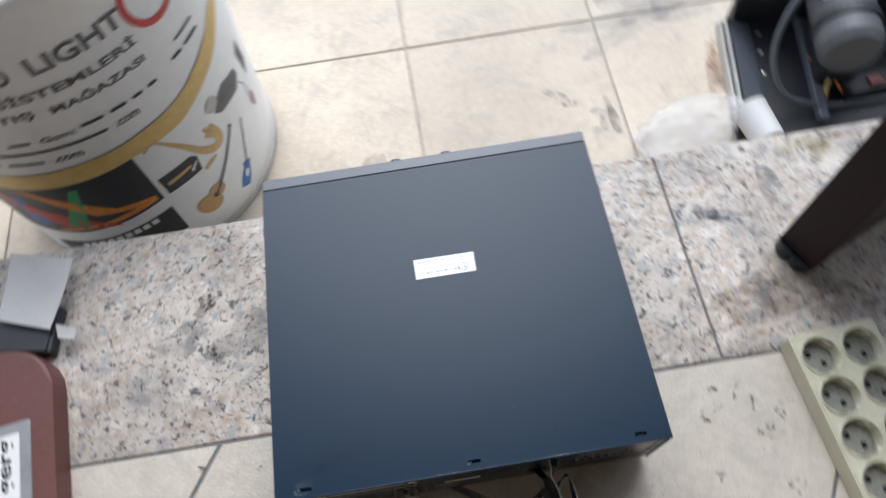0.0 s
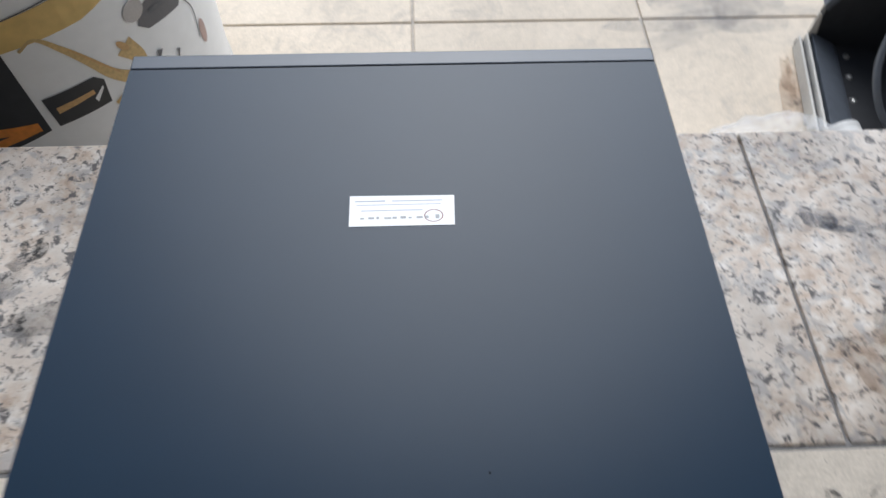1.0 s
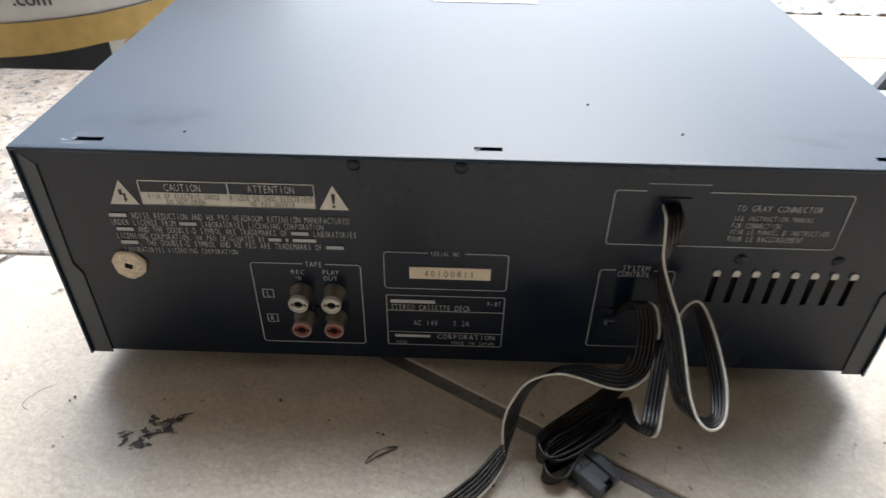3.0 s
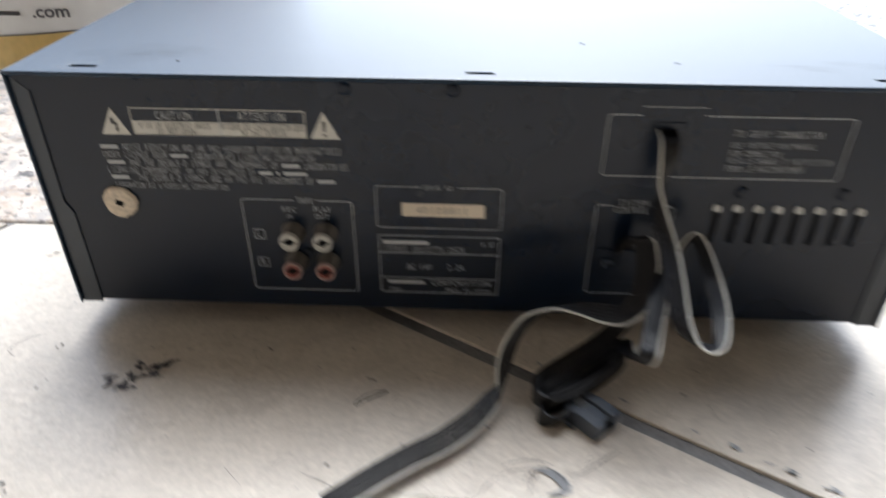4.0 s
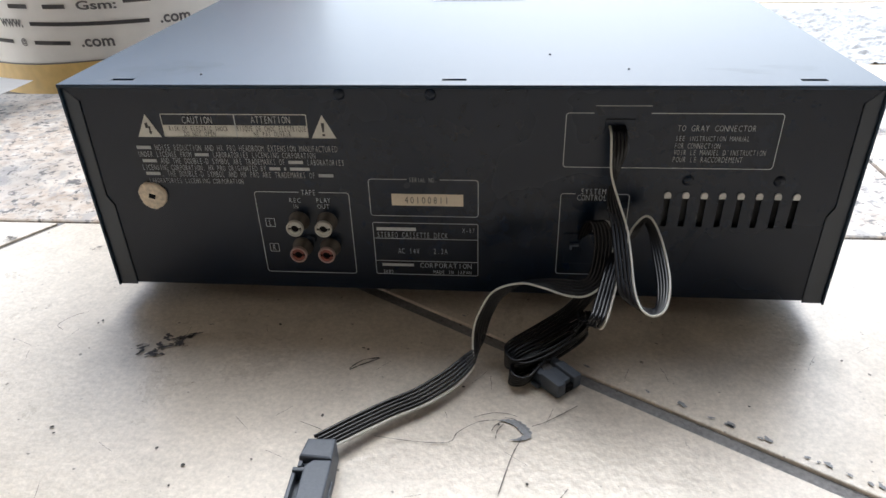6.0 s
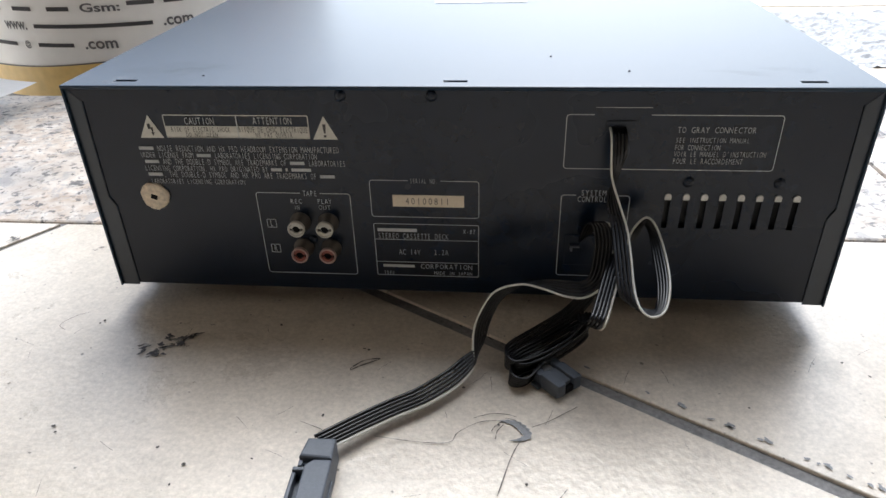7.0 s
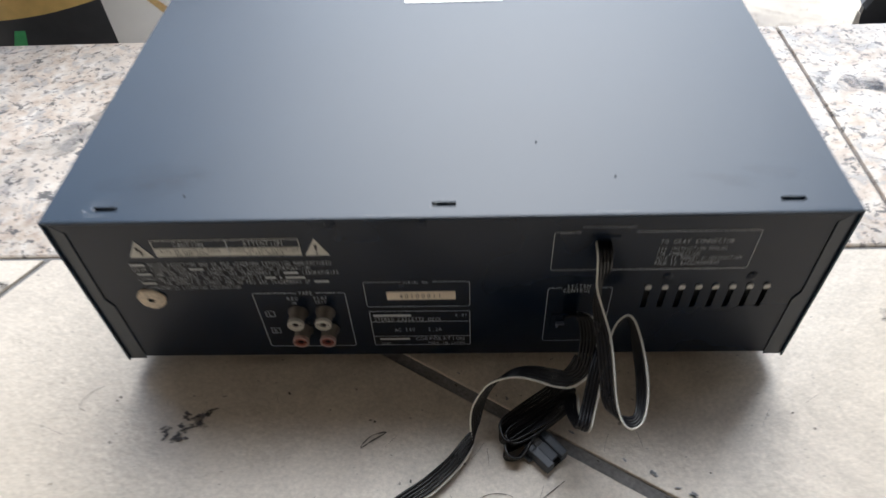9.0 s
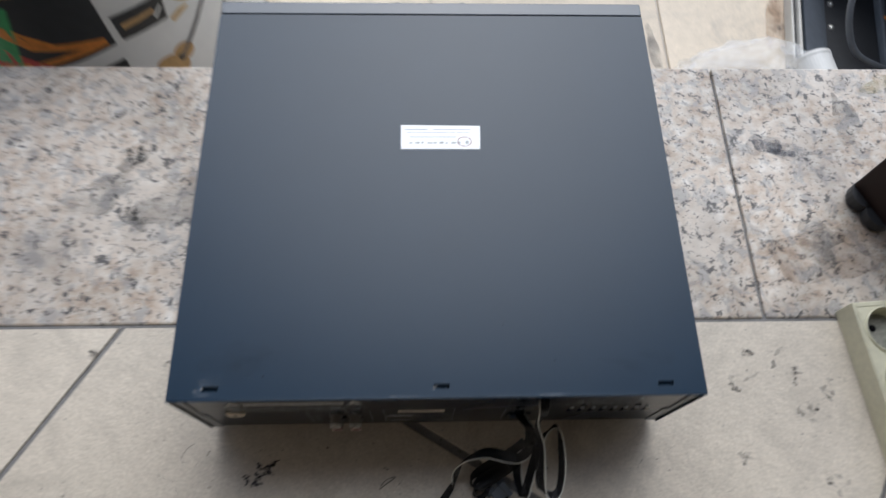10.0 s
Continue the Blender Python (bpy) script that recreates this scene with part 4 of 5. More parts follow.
part("base_rim", lathe([(bucket_radius(H0) - 0.004, 0.0), (bucket_radius(H0) + 0.003, 0.002), (bucket_radius(H0) + 0.003, 0.014), (bucket_radius(H0) - 0.002, 0.016)], 96), EDGE_PALE, bucket)


def wrapped(bm, lift=0.0008):
    """Bends a flat drawing, x in degrees round the bucket and y in metres of height, onto its wall."""
    long = [e for e in bm.edges if abs(e.verts[0].co.x - e.verts[1].co.x) > 6]
    while long:
        bmesh.ops.subdivide_edges(bm, edges=long, cuts=1)
        bmesh.ops.triangulate(bm, faces=[f for f in bm.faces if len(f.verts) > 4])
        long = [e for e in bm.edges if abs(e.verts[0].co.x - e.verts[1].co.x) > 6]
    for v in bm.verts:
        r = bucket_radius(v.co.y) + lift
        a = radians(v.co.x)
        v.co = (r * math.cos(a), r * math.sin(a), v.co.y - PAVE_Z)
    return bm


def sheet(points):
    bm = bmesh.new()
    f = bm.faces.new([bm.verts.new((x, y, 0)) for x, y in points])
    bmesh.ops.triangulate(bm, faces=[f])
    return bm


def band(lower, upper, step=4):
    """A strip between two lines of (degrees, height)."""
    bm = bmesh.new()
    xs = np.arange(lower[0][0], lower[-1][0] + 0.1, step)
    lo = np.interp(xs, [p[0] for p in lower], [p[1] for p in lower])
    hi = np.interp(xs, [p[0] for p in upper], [p[1] for p in upper])
    a = [bm.verts.new((x, y, 0)) for x, y in zip(xs, lo)]
    b = [bm.verts.new((x, y, 0)) for x, y in zip(xs, hi)]
    for k in range(len(xs) - 1):
        bm.faces.new((a[k], a[k + 1], b[k + 1], b[k]))
    return bm


def printed(name, bm, material, lift=0.0008):
    return part(name, wrapped(bm, lift), material, bucket)


printed("yellow_band", band([(-150, -0.052), (-126, -0.048), (-100, -0.042), (-80, -0.034), (-66, -0.026), (-45, -0.022), (-20, 0.012), (0, 0.06)], [(-150, -0.014), (-120, -0.008), (-100, -0.004), (-80, 0.002), (-66, 0.006), (-45, 0.014), (-36, 0.026), (-20, 0.050), (0, 0.090)]), YELLOW)
printed("thin_line", band([(-150, -0.0145), (-100, -0.0045), (-66, 0.0055), (-40, 0.019), (-20, 0.0495)], [(-150, -0.013), (-100, -0.003), (-66, 0.007), (-40, 0.0205), (-20, 0.051)]), TEXT_GREY, 0.0012)
printed("stage_picture", band([(-148, -0.20), (-100, -0.176), (-80, -0.156), (-66, -0.138)], [(-148, -0.052), (-100, -0.042), (-66, -0.026)], 2), PICTURE_BLACK, 0.0006)
for mat_, pts in ((ORANGE, [(-110, -0.048), (-106, -0.049), (-82, -0.118), (-68, -0.122), (-68, -0.135), (-90, -0.128)]), (GREEN, [(-91, -0.052), (-88, -0.052), (-96, -0.155), (-104, -0.155)]),
                  (BLUE, [(-116, -0.075), (-112, -0.075), (-110, -0.16), (-119, -0.16)]), (RED, [(-130, -0.06), (-126, -0.06), (-98, -0.13), (-84, -0.165), (-104, -0.165)]),
                  (ORANGE, [(-110, -0.168), (-90, -0.150), (-68, -0.122), (-68, -0.134), (-90, -0.160), (-108, -0.176)]), (RED, [(-140, -0.10), (-130, -0.12), (-134, -0.14), (-142, -0.13)]), (GREEN, [(-112, -0.175), (-100, -0.158), (-92, -0.156), (-104, -0.170)])):
    printed("light_beam", sheet(pts), mat_, 0.0011)
printed("keyboard_picture", band([(-120, -0.27), (-66, -0.238)], [(-120, -0.228), (-100, -0.206), (-80, -0.182), (-66, -0.166)], 2), PICTURE_BLACK)
for k in range(9):
    printed("piano_key_picture", sheet([(-108 + 4 * k, -0.232 + 0.005 * k), (-105.2 + 4 * k, -0.229 + 0.005 * k), (-105.2 + 4 * k, -0.217 + 0.005 * k), (-108 + 4 * k, -0.220 + 0.005 * k)]), BUCKET_WHITE, 0.0012)
# saxophone, microphone case, guitars, microphone
def stroke(points):
    """A strip along (degrees, height, half width in metres)."""
    rows = smooth_path(points, 5)
    left, right = [], []
    for k, r in enumerate(rows):
        d = rows[min(k + 1, len(rows) - 1)] - rows[max(k - 1, 0)]
        u, v = d[0] * 0.00427, d[1]
        n_ = math.hypot(u, v) + 1e-9
        left.append((r[0] - v / n_ * r[2] / 0.00427, r[1] + u / n_ * r[2]))
        right.append((r[0] + v / n_ * r[2] / 0.00427, r[1] - u / n_ * r[2]))
    bm = bmesh.new()
    a = [bm.verts.new((x, y, 0)) for x, y in left]
    b = [bm.verts.new((x, y, 0)) for x, y in right]
    for k in range(len(a) - 1):
        bm.faces.new((a[k], a[k + 1], b[k + 1], b[k]))
    return bm


def disc(x, y, rx, ry, turn=0.0, count=24):
    c, d = math.cos(radians(turn)), math.sin(radians(turn))
    return sheet([(x + (c * rx * math.cos(t) - d * ry * math.sin(t)) / 0.00427, y + d * rx * math.cos(t) + c * ry * math.sin(t)) for t in (2 * math.pi * k / count for k in range(count))])


printed("saxophone_picture", stroke([(-62.2, -0.030, 0.0015), (-57.9, -0.022, 0.0020), (-53.5, -0.043, 0.0035), (-49.2, -0.070, 0.0050), (-45.2, -0.098, 0.0065), (-40.6, -0.116, 0.0080), (-37.0, -0.116, 0.0080), (-36.1, -0.100, 0.0085), (-39.2, -0.076, 0.0125)]), GOLD)
printed("saxophone_keys", stroke([(-52.0, -0.047, 0.0008), (-47.0, -0.078, 0.0012), (-43.0, -0.102, 0.0010)]), TAN, 0.0012)
printed("saxophone_bell", disc(-39.4, -0.075, 0.010, 0.004, -55), TAN, 0.0012)
printed("case_picture", sheet([(-64, -0.094), (-50, -0.091), (-47.8, -0.100), (-48.6, -0.132), (-63.6, -0.136)]), PICTURE_BLACK)
printed("case_lining", sheet([(-62.0, -0.110), (-51.5, -0.106), (-51.5, -0.112), (-62.0, -0.119)]), TAN, 0.0012)
printed("case_lining", sheet([(-52.2, -0.118), (-48.9, -0.106), (-48.9, -0.110), (-51.8, -0.124)]), BUCKET_WHITE, 0.0012)
printed("small_horn_picture", stroke([(-47.5, -0.140, 0.0040), (-44.0, -0.134, 0.0045), (-41.0, -0.132, 0.0020)]), GOLD)
printed("guitar_body_picture", disc(-53.4, -0.217, 0.026, 0.022, -40), TAN)
printed("guitar_bout_picture", disc(-48.2, -0.200, 0.016, 0.016), TAN, 0.0010)
printed("guitar_hole_picture", disc(-49.6, -0.207, 0.0055, 0.0060), PICTURE_BLACK, 0.0013)
printed("guitar_neck_picture", stroke([(-49.5, -0.208, 0.0028), (-40.0, -0.165, 0.0026), (-31.0, -0.120, 0.0024), (-29.6, -0.110, 0.0045)]), TEXT_GREY, 0.0016)
printed("bass_body_picture", stroke([(-36.5, -0.256, 0.011), (-34.0, -0.238, 0.013), (-31.5, -0.220, 0.009), (-30.5, -0.210, 0.011)]), BLUE)
printed("bass_plate_picture", disc(-33.0, -0.232, 0.005, 0.009, -25), BUCKET_WHITE, 0.0012)
printed("bass_neck_picture", stroke([(-31.0, -0.216, 0.0016), (-27.5, -0.178, 0.0015), (-23.8, -0.138, 0.0014), (-23.0, -0.130, 0.0030)]), TEXT_GREY, 0.0014)
printed("microphone_picture", sheet([(-31, -0.050), (-24, -0.040), (-14, -0.054), (-13, -0.070), (-17, -0.086), (-30, -0.078), (-33, -0.066)]), TEXT_GREY)
printed("microphone_head_picture", disc(-32.6, -0.046, 0.014, 0.013), GREY_TRIM, 0.0012)
printed("microphone_label", stroke([(-28, -0.060, 0.0030), (-18, -0.066, 0.0030)]), BARREL, 0.0012)
printed("microphone_cable_picture", stroke([(-15, -0.080, 0.0008), (-11, -0.110, 0.0008), (-12, -0.150, 0.0008)]), TEXT_GREY, 0.0010)
printed("red_print", disc(-9, -0.150, 0.008, 0.018), PINK_METAL)
printed("grey_print", sheet([(-8, -0.05), (-3, -0.04), (-1, -0.09), (-5, -0.11)]), TEXT_GREY)
# lettering
DEG = math.degrees(1 / 0.2445)


def bucket_words(text, a0, a1, z, high, material=TEXT_GREY, slope=0.0):
    cell, at = (a1 - a0) / len(text), 0
    for word in text.split(" "):
        bm = words(word, cell * len(word), high, 0.022)
        for v in bm.verts:
            v.co.y += z + slope * v.co.x
            v.co.x += a0 + cell * at
        part("lettering", wrapped(bm, 0.0010), material, bucket)
        at += len(word) + 1


bucket_words("D", -81.8, -76.3, 0.166, 0.025)
bucket_words("LIGHT", -72.0, -43, 0.166, 0.025)
bucket_words("SES S\u0130STEMLER\u0130", -104, -43.5, 0.133, 0.017)
bucket_words("SATI\u015e MA\u011eAZASI", -98, -44, 0.104, 0.015)
bucket_words("#### ## ##", -124, -86, 0.059, 0.010)
bucket_words("Gsm:", -84, -73, 0.060, 0.010)
bucket_words("#### ### ## ##", -71.5, -44.5, 0.063, 0.010)
bucket_words("www. ################ .com", -110, -54.5, 0.0395, 0.0095)
bucket_words("############## @ ##### .com", -140, -76, 0.0175, 0.0095)
bucket_words("### #####", -37, -22, 0.068, 0.010)
bucket_words("#####", -33, -22, 0.088, 0.008)
ringb = bmesh.new()
for k in range(40):
    a0, a1 = 2 * math.pi * k / 40, 2 * math.pi * (k + 1) / 40
    ringb.faces.new([ringb.verts.new((-33 + r * math.cos(a) / 0.00427, 0.178 + r * math.sin(a), 0)) for r, a in ((0.046, a0), (0.046, a1), (0.036, a1), (0.036, a0))])
printed("red_ring", ringb, RED)

# ---- open equipment case on the paving, with what lies in it ----
SIDE_ON = Matrix(((1, 0, 0, 0), (0, 0, -1, 0), (0, 1, 0, 0), (0, 0, 0, 1)))
case = thing("equipment_case", "open black equipment case lying on the paving", "case", pose(0.585, 0.600, PAVE_Z, 0, 0, -11))
part("floor_panel", box(0.0, 0.62, -0.050, 0.225, 0.002, 0.012, 0.001), CASE_BLACK, case)
for x, h in ((-0.001, 0.026), (0.008, 0.032)):
    part("edge_strip", box(x - 0.0022, x + 0.0022, -0.03, 0.215, 0.001, h, 0.002), EDGE_PALE, case, "pale worn edge strip")
part("edge_groove", box(0.0012, 0.0058, -0.03, 0.213, 0.001, 0.020), CASE_BLACK, case)
part("side_slope", prism([(0.014, 0.013), (0.060, 0.0125), (0.052, 0.018), (0.014, 0.034)], 0, 0.25, m=Matrix.Translation((0, 0.215, 0)) @ SIDE_ON), CASE_GREY, case, "blue-grey sloping side")
part("back_wall", prism([(0.018, 0.0), (0.64, 0.0), (0.64, 0.25), (0.13, 0.25), (0.075, 0.215), (0.018, 0.075)], 0, 0.014, m=Matrix.Translation((0, 0.236, 0)) @ SIDE_ON), CASE_BLACK, case)
part("back_edge", prism([(0.012, 0.080), (0.020, 0.072), (0.077, 0.214), (0.068, 0.222)], 0, 0.018, m=Matrix.Translation((0, 0.238, 0)) @ SIDE_ON), CASE_GREY, case)
part("corner_bracket", prism([(0.008, 0.0), (0.024, 0.0), (0.014, 0.055), (0.008, 0.060)], 0, 0.004, m=Matrix.Translation((0, 0.217, 0.012)) @ SIDE_ON), EDGE_PALE, case, "pale bent corner bracket")
part("divider", box(0.142, 0.160, -0.02, 0.222, 0.012, 0.030, 0.003), CASE_GREY, case)
part("side_wall", box(0.61, 0.64, -0.05, 0.222, 0.0, 0.24, 0.003), CASE_BLACK, case)
for x, y in ((0.073, 0.193), (0.070, 0.146), (0.068, 0.095)):
    part("rivet", lathe([(0, 0.004), (0.004, 0.003), (0.005, 0)], 10, Matrix.Translation((x, y, 0.012))), STEEL, case)
motor = thing("motor_housing", "dark grey metal cylinder lying in the equipment case", "motor", pose(0.765, 0.655, PAVE_Z + 0.125, 0, 0, -14))
part("barrel", lathe([(0, -0.16), (0.040, -0.16), (0.052, -0.145), (0.052, 0.035), (0.044, 0.050), (0, 0.050)], 36, pose(0, 0, 0, 90, 0, 0)), BARREL, motor, smooth=False)
part("collar", lathe([(0.0525, -0.02), (0.056, -0.018), (0.056, 0.0), (0.0525, 0.002)], 36, pose(0, 0, 0, 90, 0, 0)), CASE_BLACK, motor)
part("stand", box(-0.02, 0.045, -0.03, 0.12, -0.1128, -0.040, 0.004), CASE_BLACK, motor)
part("knob", lathe([(0, 0.016), (0.007, 0.015), (0.009, 0.010), (0.009, 0)], 16, pose(-0.040, 0.055, 0.030, 0, -40, 0)), RUBBER_WHITE, motor, "small white knob", True)
cable = thing("cable", "thick black cable looped over the equipment case", "cable")
part("sheath", tube(smooth_path([(0.830, 0.760, -0.060), (0.745, 0.735, -0.060), (0.690, 0.706, -0.085), (0.648, 0.674, -0.125), (0.632, 0.646, -0.170), (0.634, 0.614, -0.205), (0.663, 0.593, -0.245), (0.715, 0.583, -0.268), (0.760, 0.579, -0.278), (0.86, 0.580, -0.281), (1.0, 0.59, -0.281)], 10), 0.0048, 10), CASE_GREY, cable, smooth=True)
for name, label, mat_, pts in (("wire", "loose orange-red wires in the equipment case", ORANGE, [(0.752, 0.690, -0.276), (0.757, 0.665, -0.250), (0.764, 0.652, -0.246), (0.772, 0.630, -0.262), (0.790, 0.600, -0.2835)]), ("wire", "loose red wire in the equipment case", RED, [(0.762, 0.690, -0.276), (0.765, 0.660, -0.252), (0.772, 0.640, -0.252), (0.800, 0.620, -0.2835)]),
                               ("wire", "loose yellow wire in the equipment case", YELLOW, [(0.768, 0.660, -0.272), (0.764, 0.630, -0.262), (0.754, 0.612, -0.268), (0.750, 0.596, -0.2845)])):
    w = thing(name, label, "wire")
    part("strand", tube(smooth_path(pts, 8), 0.0035, 8), mat_, w, smooth=True)
redbox = thing("switch_block", "small black block with a red switch in the equipment case", "switch", pose(0.835, 0.600, -0.2877, 0, 0, 5))
part("body", box(-0.05, 0.05, -0.012, 0.025, 0, 0.03, 0.003), CASE_BLACK, redbox)
part("switch", box(-0.012, 0.012, -0.004, 0.012, 0.030, 0.036, 0.001), RED_PLASTIC, redbox, "red rocker switch")
tub = thing("plastic_pot", "small white plastic pot lying beside the black case", "pot", pose(0.6130, 0.520, PAVE_Z + 0.0310, -86, 0, 10) @ Matrix.Diagonal((0.87, 0.87, 0.87, 1)))
part("body", lathe([(0, 0), (0.030, 0), (0.032, 0.003), (0.0345, 0.078), (0.0355, 0.080), (0.0355, 0.086), (0.033, 0.087), (0, 0.087)], 40), RUBBER_WHITE, tub, smooth=False)

bag = thing("plastic_bag", "crumpled clear plastic bag lying on the paving", "bag", pose(0.488, 0.578, PAVE_Z))
bm = bmesh.new()
bmesh.ops.create_icosphere(bm, subdivisions=5, radius=1)
for v in bm.verts:
    n_ = noise.fractal(v.co * 2.2, 0.8, 2.0, 5) * 0.16 + abs(noise.noise(v.co * 4.0)) * 0.10
    r = 0.82 + n_
    v.co = Vector((v.co.x * 0.112 * r, (v.co.y + 0.25 * v.co.x) * 0.064 * r, max(0.0015, 0.022 + (v.co.z + 0.35 * v.co.x * (v.co.z > 0)) * 0.042 * r)))
part("film", bm, BAG, bag)

# ---- things on the doorstep ----
cabinet = thing("wooden_cabinet", "dark brown veneered cabinet on short black feet on the doorstep", "cabinet", pose(0.4130, 0.1950, 0, 0, 0, 23))
part("side_panel", box(0.0, 0.018, -0.026, 0.026, 0.012, 0.46, 0.002), DARK_WOOD, cabinet, "dark brown veneered side")
part("carcass", box(0.012, 0.24, -0.020, 0.022, 0.014, 0.455, 0.002), CASE_BLACK, cabinet)
part("front_panel", box(0.014, 0.236, -0.024, -0.020, 0.02, 0.45, 0.001), DARK_WOOD, cabinet)
for x in (0.006, 0.21):
    for y in (-0.010, 0.012):
        part("foot", lathe([(0, 0), (0.013, 0), (0.015, 0.004), (0.015, 0.014), (0, 0.014)], 18, Matrix.Translation((x, y, 0))), CASE_BLACK, cabinet)

strip = thing("power_strip", "yellowed cream power strip with two rows of round sockets", "power strip", pose(0.3660, 0.0910, 0.0, 0, 0, 4))
SOCK = [(0.0207 + 0.0463 * i, -0.0220 - 0.0444 * j) for j in range(6) for i in range(2)]
STRIP_TOP, CELL_X, CELL_Y, WELL = 0.0260, 0.0232, 0.0222, 0.0202
shell = box(-0.0025, 0.0902, -0.2800, 0.0045, 0.0, 0.0095)
for x0, x1, y0, y1 in ((-0.0050, -0.0025, -0.2830, 0.0050), (0.0902, 0.0927, -0.2830, 0.0050), (-0.0026, 0.0903, 0.0002, 0.0050), (-0.0026, 0.0903, -0.2830, -0.2662)):
    box(x0, x1, y0, y1, 0.0, STRIP_TOP, 0.0008, bm=shell)
corner = math.atan2(CELL_Y, CELL_X)
angles = sorted([2 * math.pi * k / 32 for k in range(32)] + [corner, math.pi - corner, math.pi + corner, 2 * math.pi - corner])
for x, y in SOCK:
    ring = []
    for a in angles:
        c, d = math.cos(a), math.sin(a)
        k = min(CELL_X / max(abs(c), 1e-6), CELL_Y / max(abs(d), 1e-6))
        ring.append((shell.verts.new((x + WELL * c, y + WELL * d, STRIP_TOP)), shell.verts.new((x + k * c, y + k * d, STRIP_TOP))))
    for k in range(len(ring)):
        p, q = ring[k], ring[(k + 1) % len(ring)]
        shell.faces.new((p[0], p[1], q[1], q[0]))
part("body", shell, CREAM_PLASTIC, strip)
for x, y in SOCK:
    m = Matrix.Translation((x, y, STRIP_TOP))
    s = part("socket", lathe([(0.0214, -0.0002), (0.0214, 0.0014), (0.0208, 0.0019), (0.0201, 0.0014), (0.0197, -0.0010), (0.0190, -0.0135)], 36, m), CREAM_PLASTIC, strip, "round socket rim")
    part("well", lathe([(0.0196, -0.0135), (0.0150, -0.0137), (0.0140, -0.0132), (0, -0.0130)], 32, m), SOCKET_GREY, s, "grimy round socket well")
    for a in (-1, 1):
        part("pin_hole", lathe([(0, -0.0124), (0.0030, -0.0124), (0.0032, -0.0130)], 14, m @ Matrix.Translation((0.0062 * a, -0.0062 * a, 0))), INSIDE, s)
    for a in (45, 225):
        part("earth_clip", box(-0.0022, 0.0022, -0.0200, -0.0180, -0.0125, -0.0030, 0.0004), STEEL, s).data.transform(m @ pose(0, 0, 0, 0, 0, a))
        part("guide", box(-0.0050, 0.0050, -0.0198, -0.0172, -0.0130, -0.0020, 0.0005), CREAM_PLASTIC, s).data.transform(m @ pose(0, 0, 0, 0, 0, a + 90))

brown = thing("brown_case", "red-brown leathercloth case with a framed white card on its lid", "case", pose(-0.4550, 0.2330, 0.0, 0, 0, 8))


def rounded(x0, x1, y0, y1, r, seg=6):
    pts = []
    for cx, cy, a in ((x1 - r, y1 - r, 0), (x0 + r, y1 - r, 90), (x0 + r, y0 + r, 180), (x1 - r, y0 + r, 270)):
        pts += [(cx + r * math.cos(radians(a + 90 * k / seg)), cy + r * math.sin(radians(a + 90 * k / seg))) for k in range(seg + 1)]
    return pts


part("body", prism(rounded(-0.30, 0.0, -0.40, 0.0, 0.055), 0.0, 0.030, 0.005), BROWN_CASE, brown)
frame_part = part("card_frame", prism(rounded(-0.26, -0.024, -0.36, -0.088, 0.004), 0.0295, 0.0315, 0.0008), GREY_TRIM, brown, "grey metal card frame")
card = part("card", box(-0.255, -0.036, -0.355, -0.100, 0.0316, 0.0320), PAPER, frame_part, "white card with black letters")
bm = words("gerg", 0.060, 0.0150, 0.02)
bmesh.ops.transform(bm, matrix=Matrix.Translation((-0.0400, -0.162, 0.0323)) @ pose(0, 0, 0, 0, 0, 90), verts=bm.verts[:])
part("lettering", bm, INK, card)
pad = thing("black_pad", "flat black plastic tray under loose papers on the doorstep", "tray", pose(-0.458, 0.250, 0, 0, 0, -8))
part("body", box(-0.22, 0.0, -0.030, 0.030, 0.0, 0.016, 0.004), CASE_BLACK, pad)
part("rim", box(-0.215, -0.005, -0.027, 0.027, 0.0155, 0.018, 0.001), CASE_BLACK, pad)


def loose_sheet(name, label, corners, lift, curl):
    """A thin sheet of paper between four corners, slightly curled."""
    bm = bmesh.new()
    a, b, c, d = (np.array(p, float) for p in corners)
    g = [[None] * 9 for _ in range(9)]
    for i in range(9):
        for j in range(9):
            u, v = i / 8, j / 8
            p = (1 - u) * (1 - v) * a + u * (1 - v) * b + u * v * c + (1 - u) * v * d
            g[i][j] = bm.verts.new((p[0], p[1], lift + p[2] + curl * (abs(u - 0.5) ** 2 + 0.5 * abs(v - 0.3) ** 2)))
    for i in range(8):
        for j in range(8):
            bm.faces.new((g[i][j], g[i + 1][j], g[i + 1][j + 1], g[i][j + 1]))
    bmesh.ops.solidify(bm, geom=bm.faces[:], thickness=0.0003)
    t = thing(name, label, "paper")
    part("sheet", bm, PAPER, t)
    return t


loose_sheet("paper_sheet", "white sheet of paper propped on the black tray", [(-0.459, 0.246, 0.004), (-0.4426, 0.337, 0), (-0.520, 0.358, 0), (-0.522, 0.268, 0.004)], 0.019, 0.012)
loose_sheet("paper_slip", "small grey paper slip beside the black tray", [(-0.452, 0.236, 0), (-0.4325, 0.232, 0), (-0.4305, 0.246, 0), (-0.456, 0.254, 0)], 0.0195, 0.004)

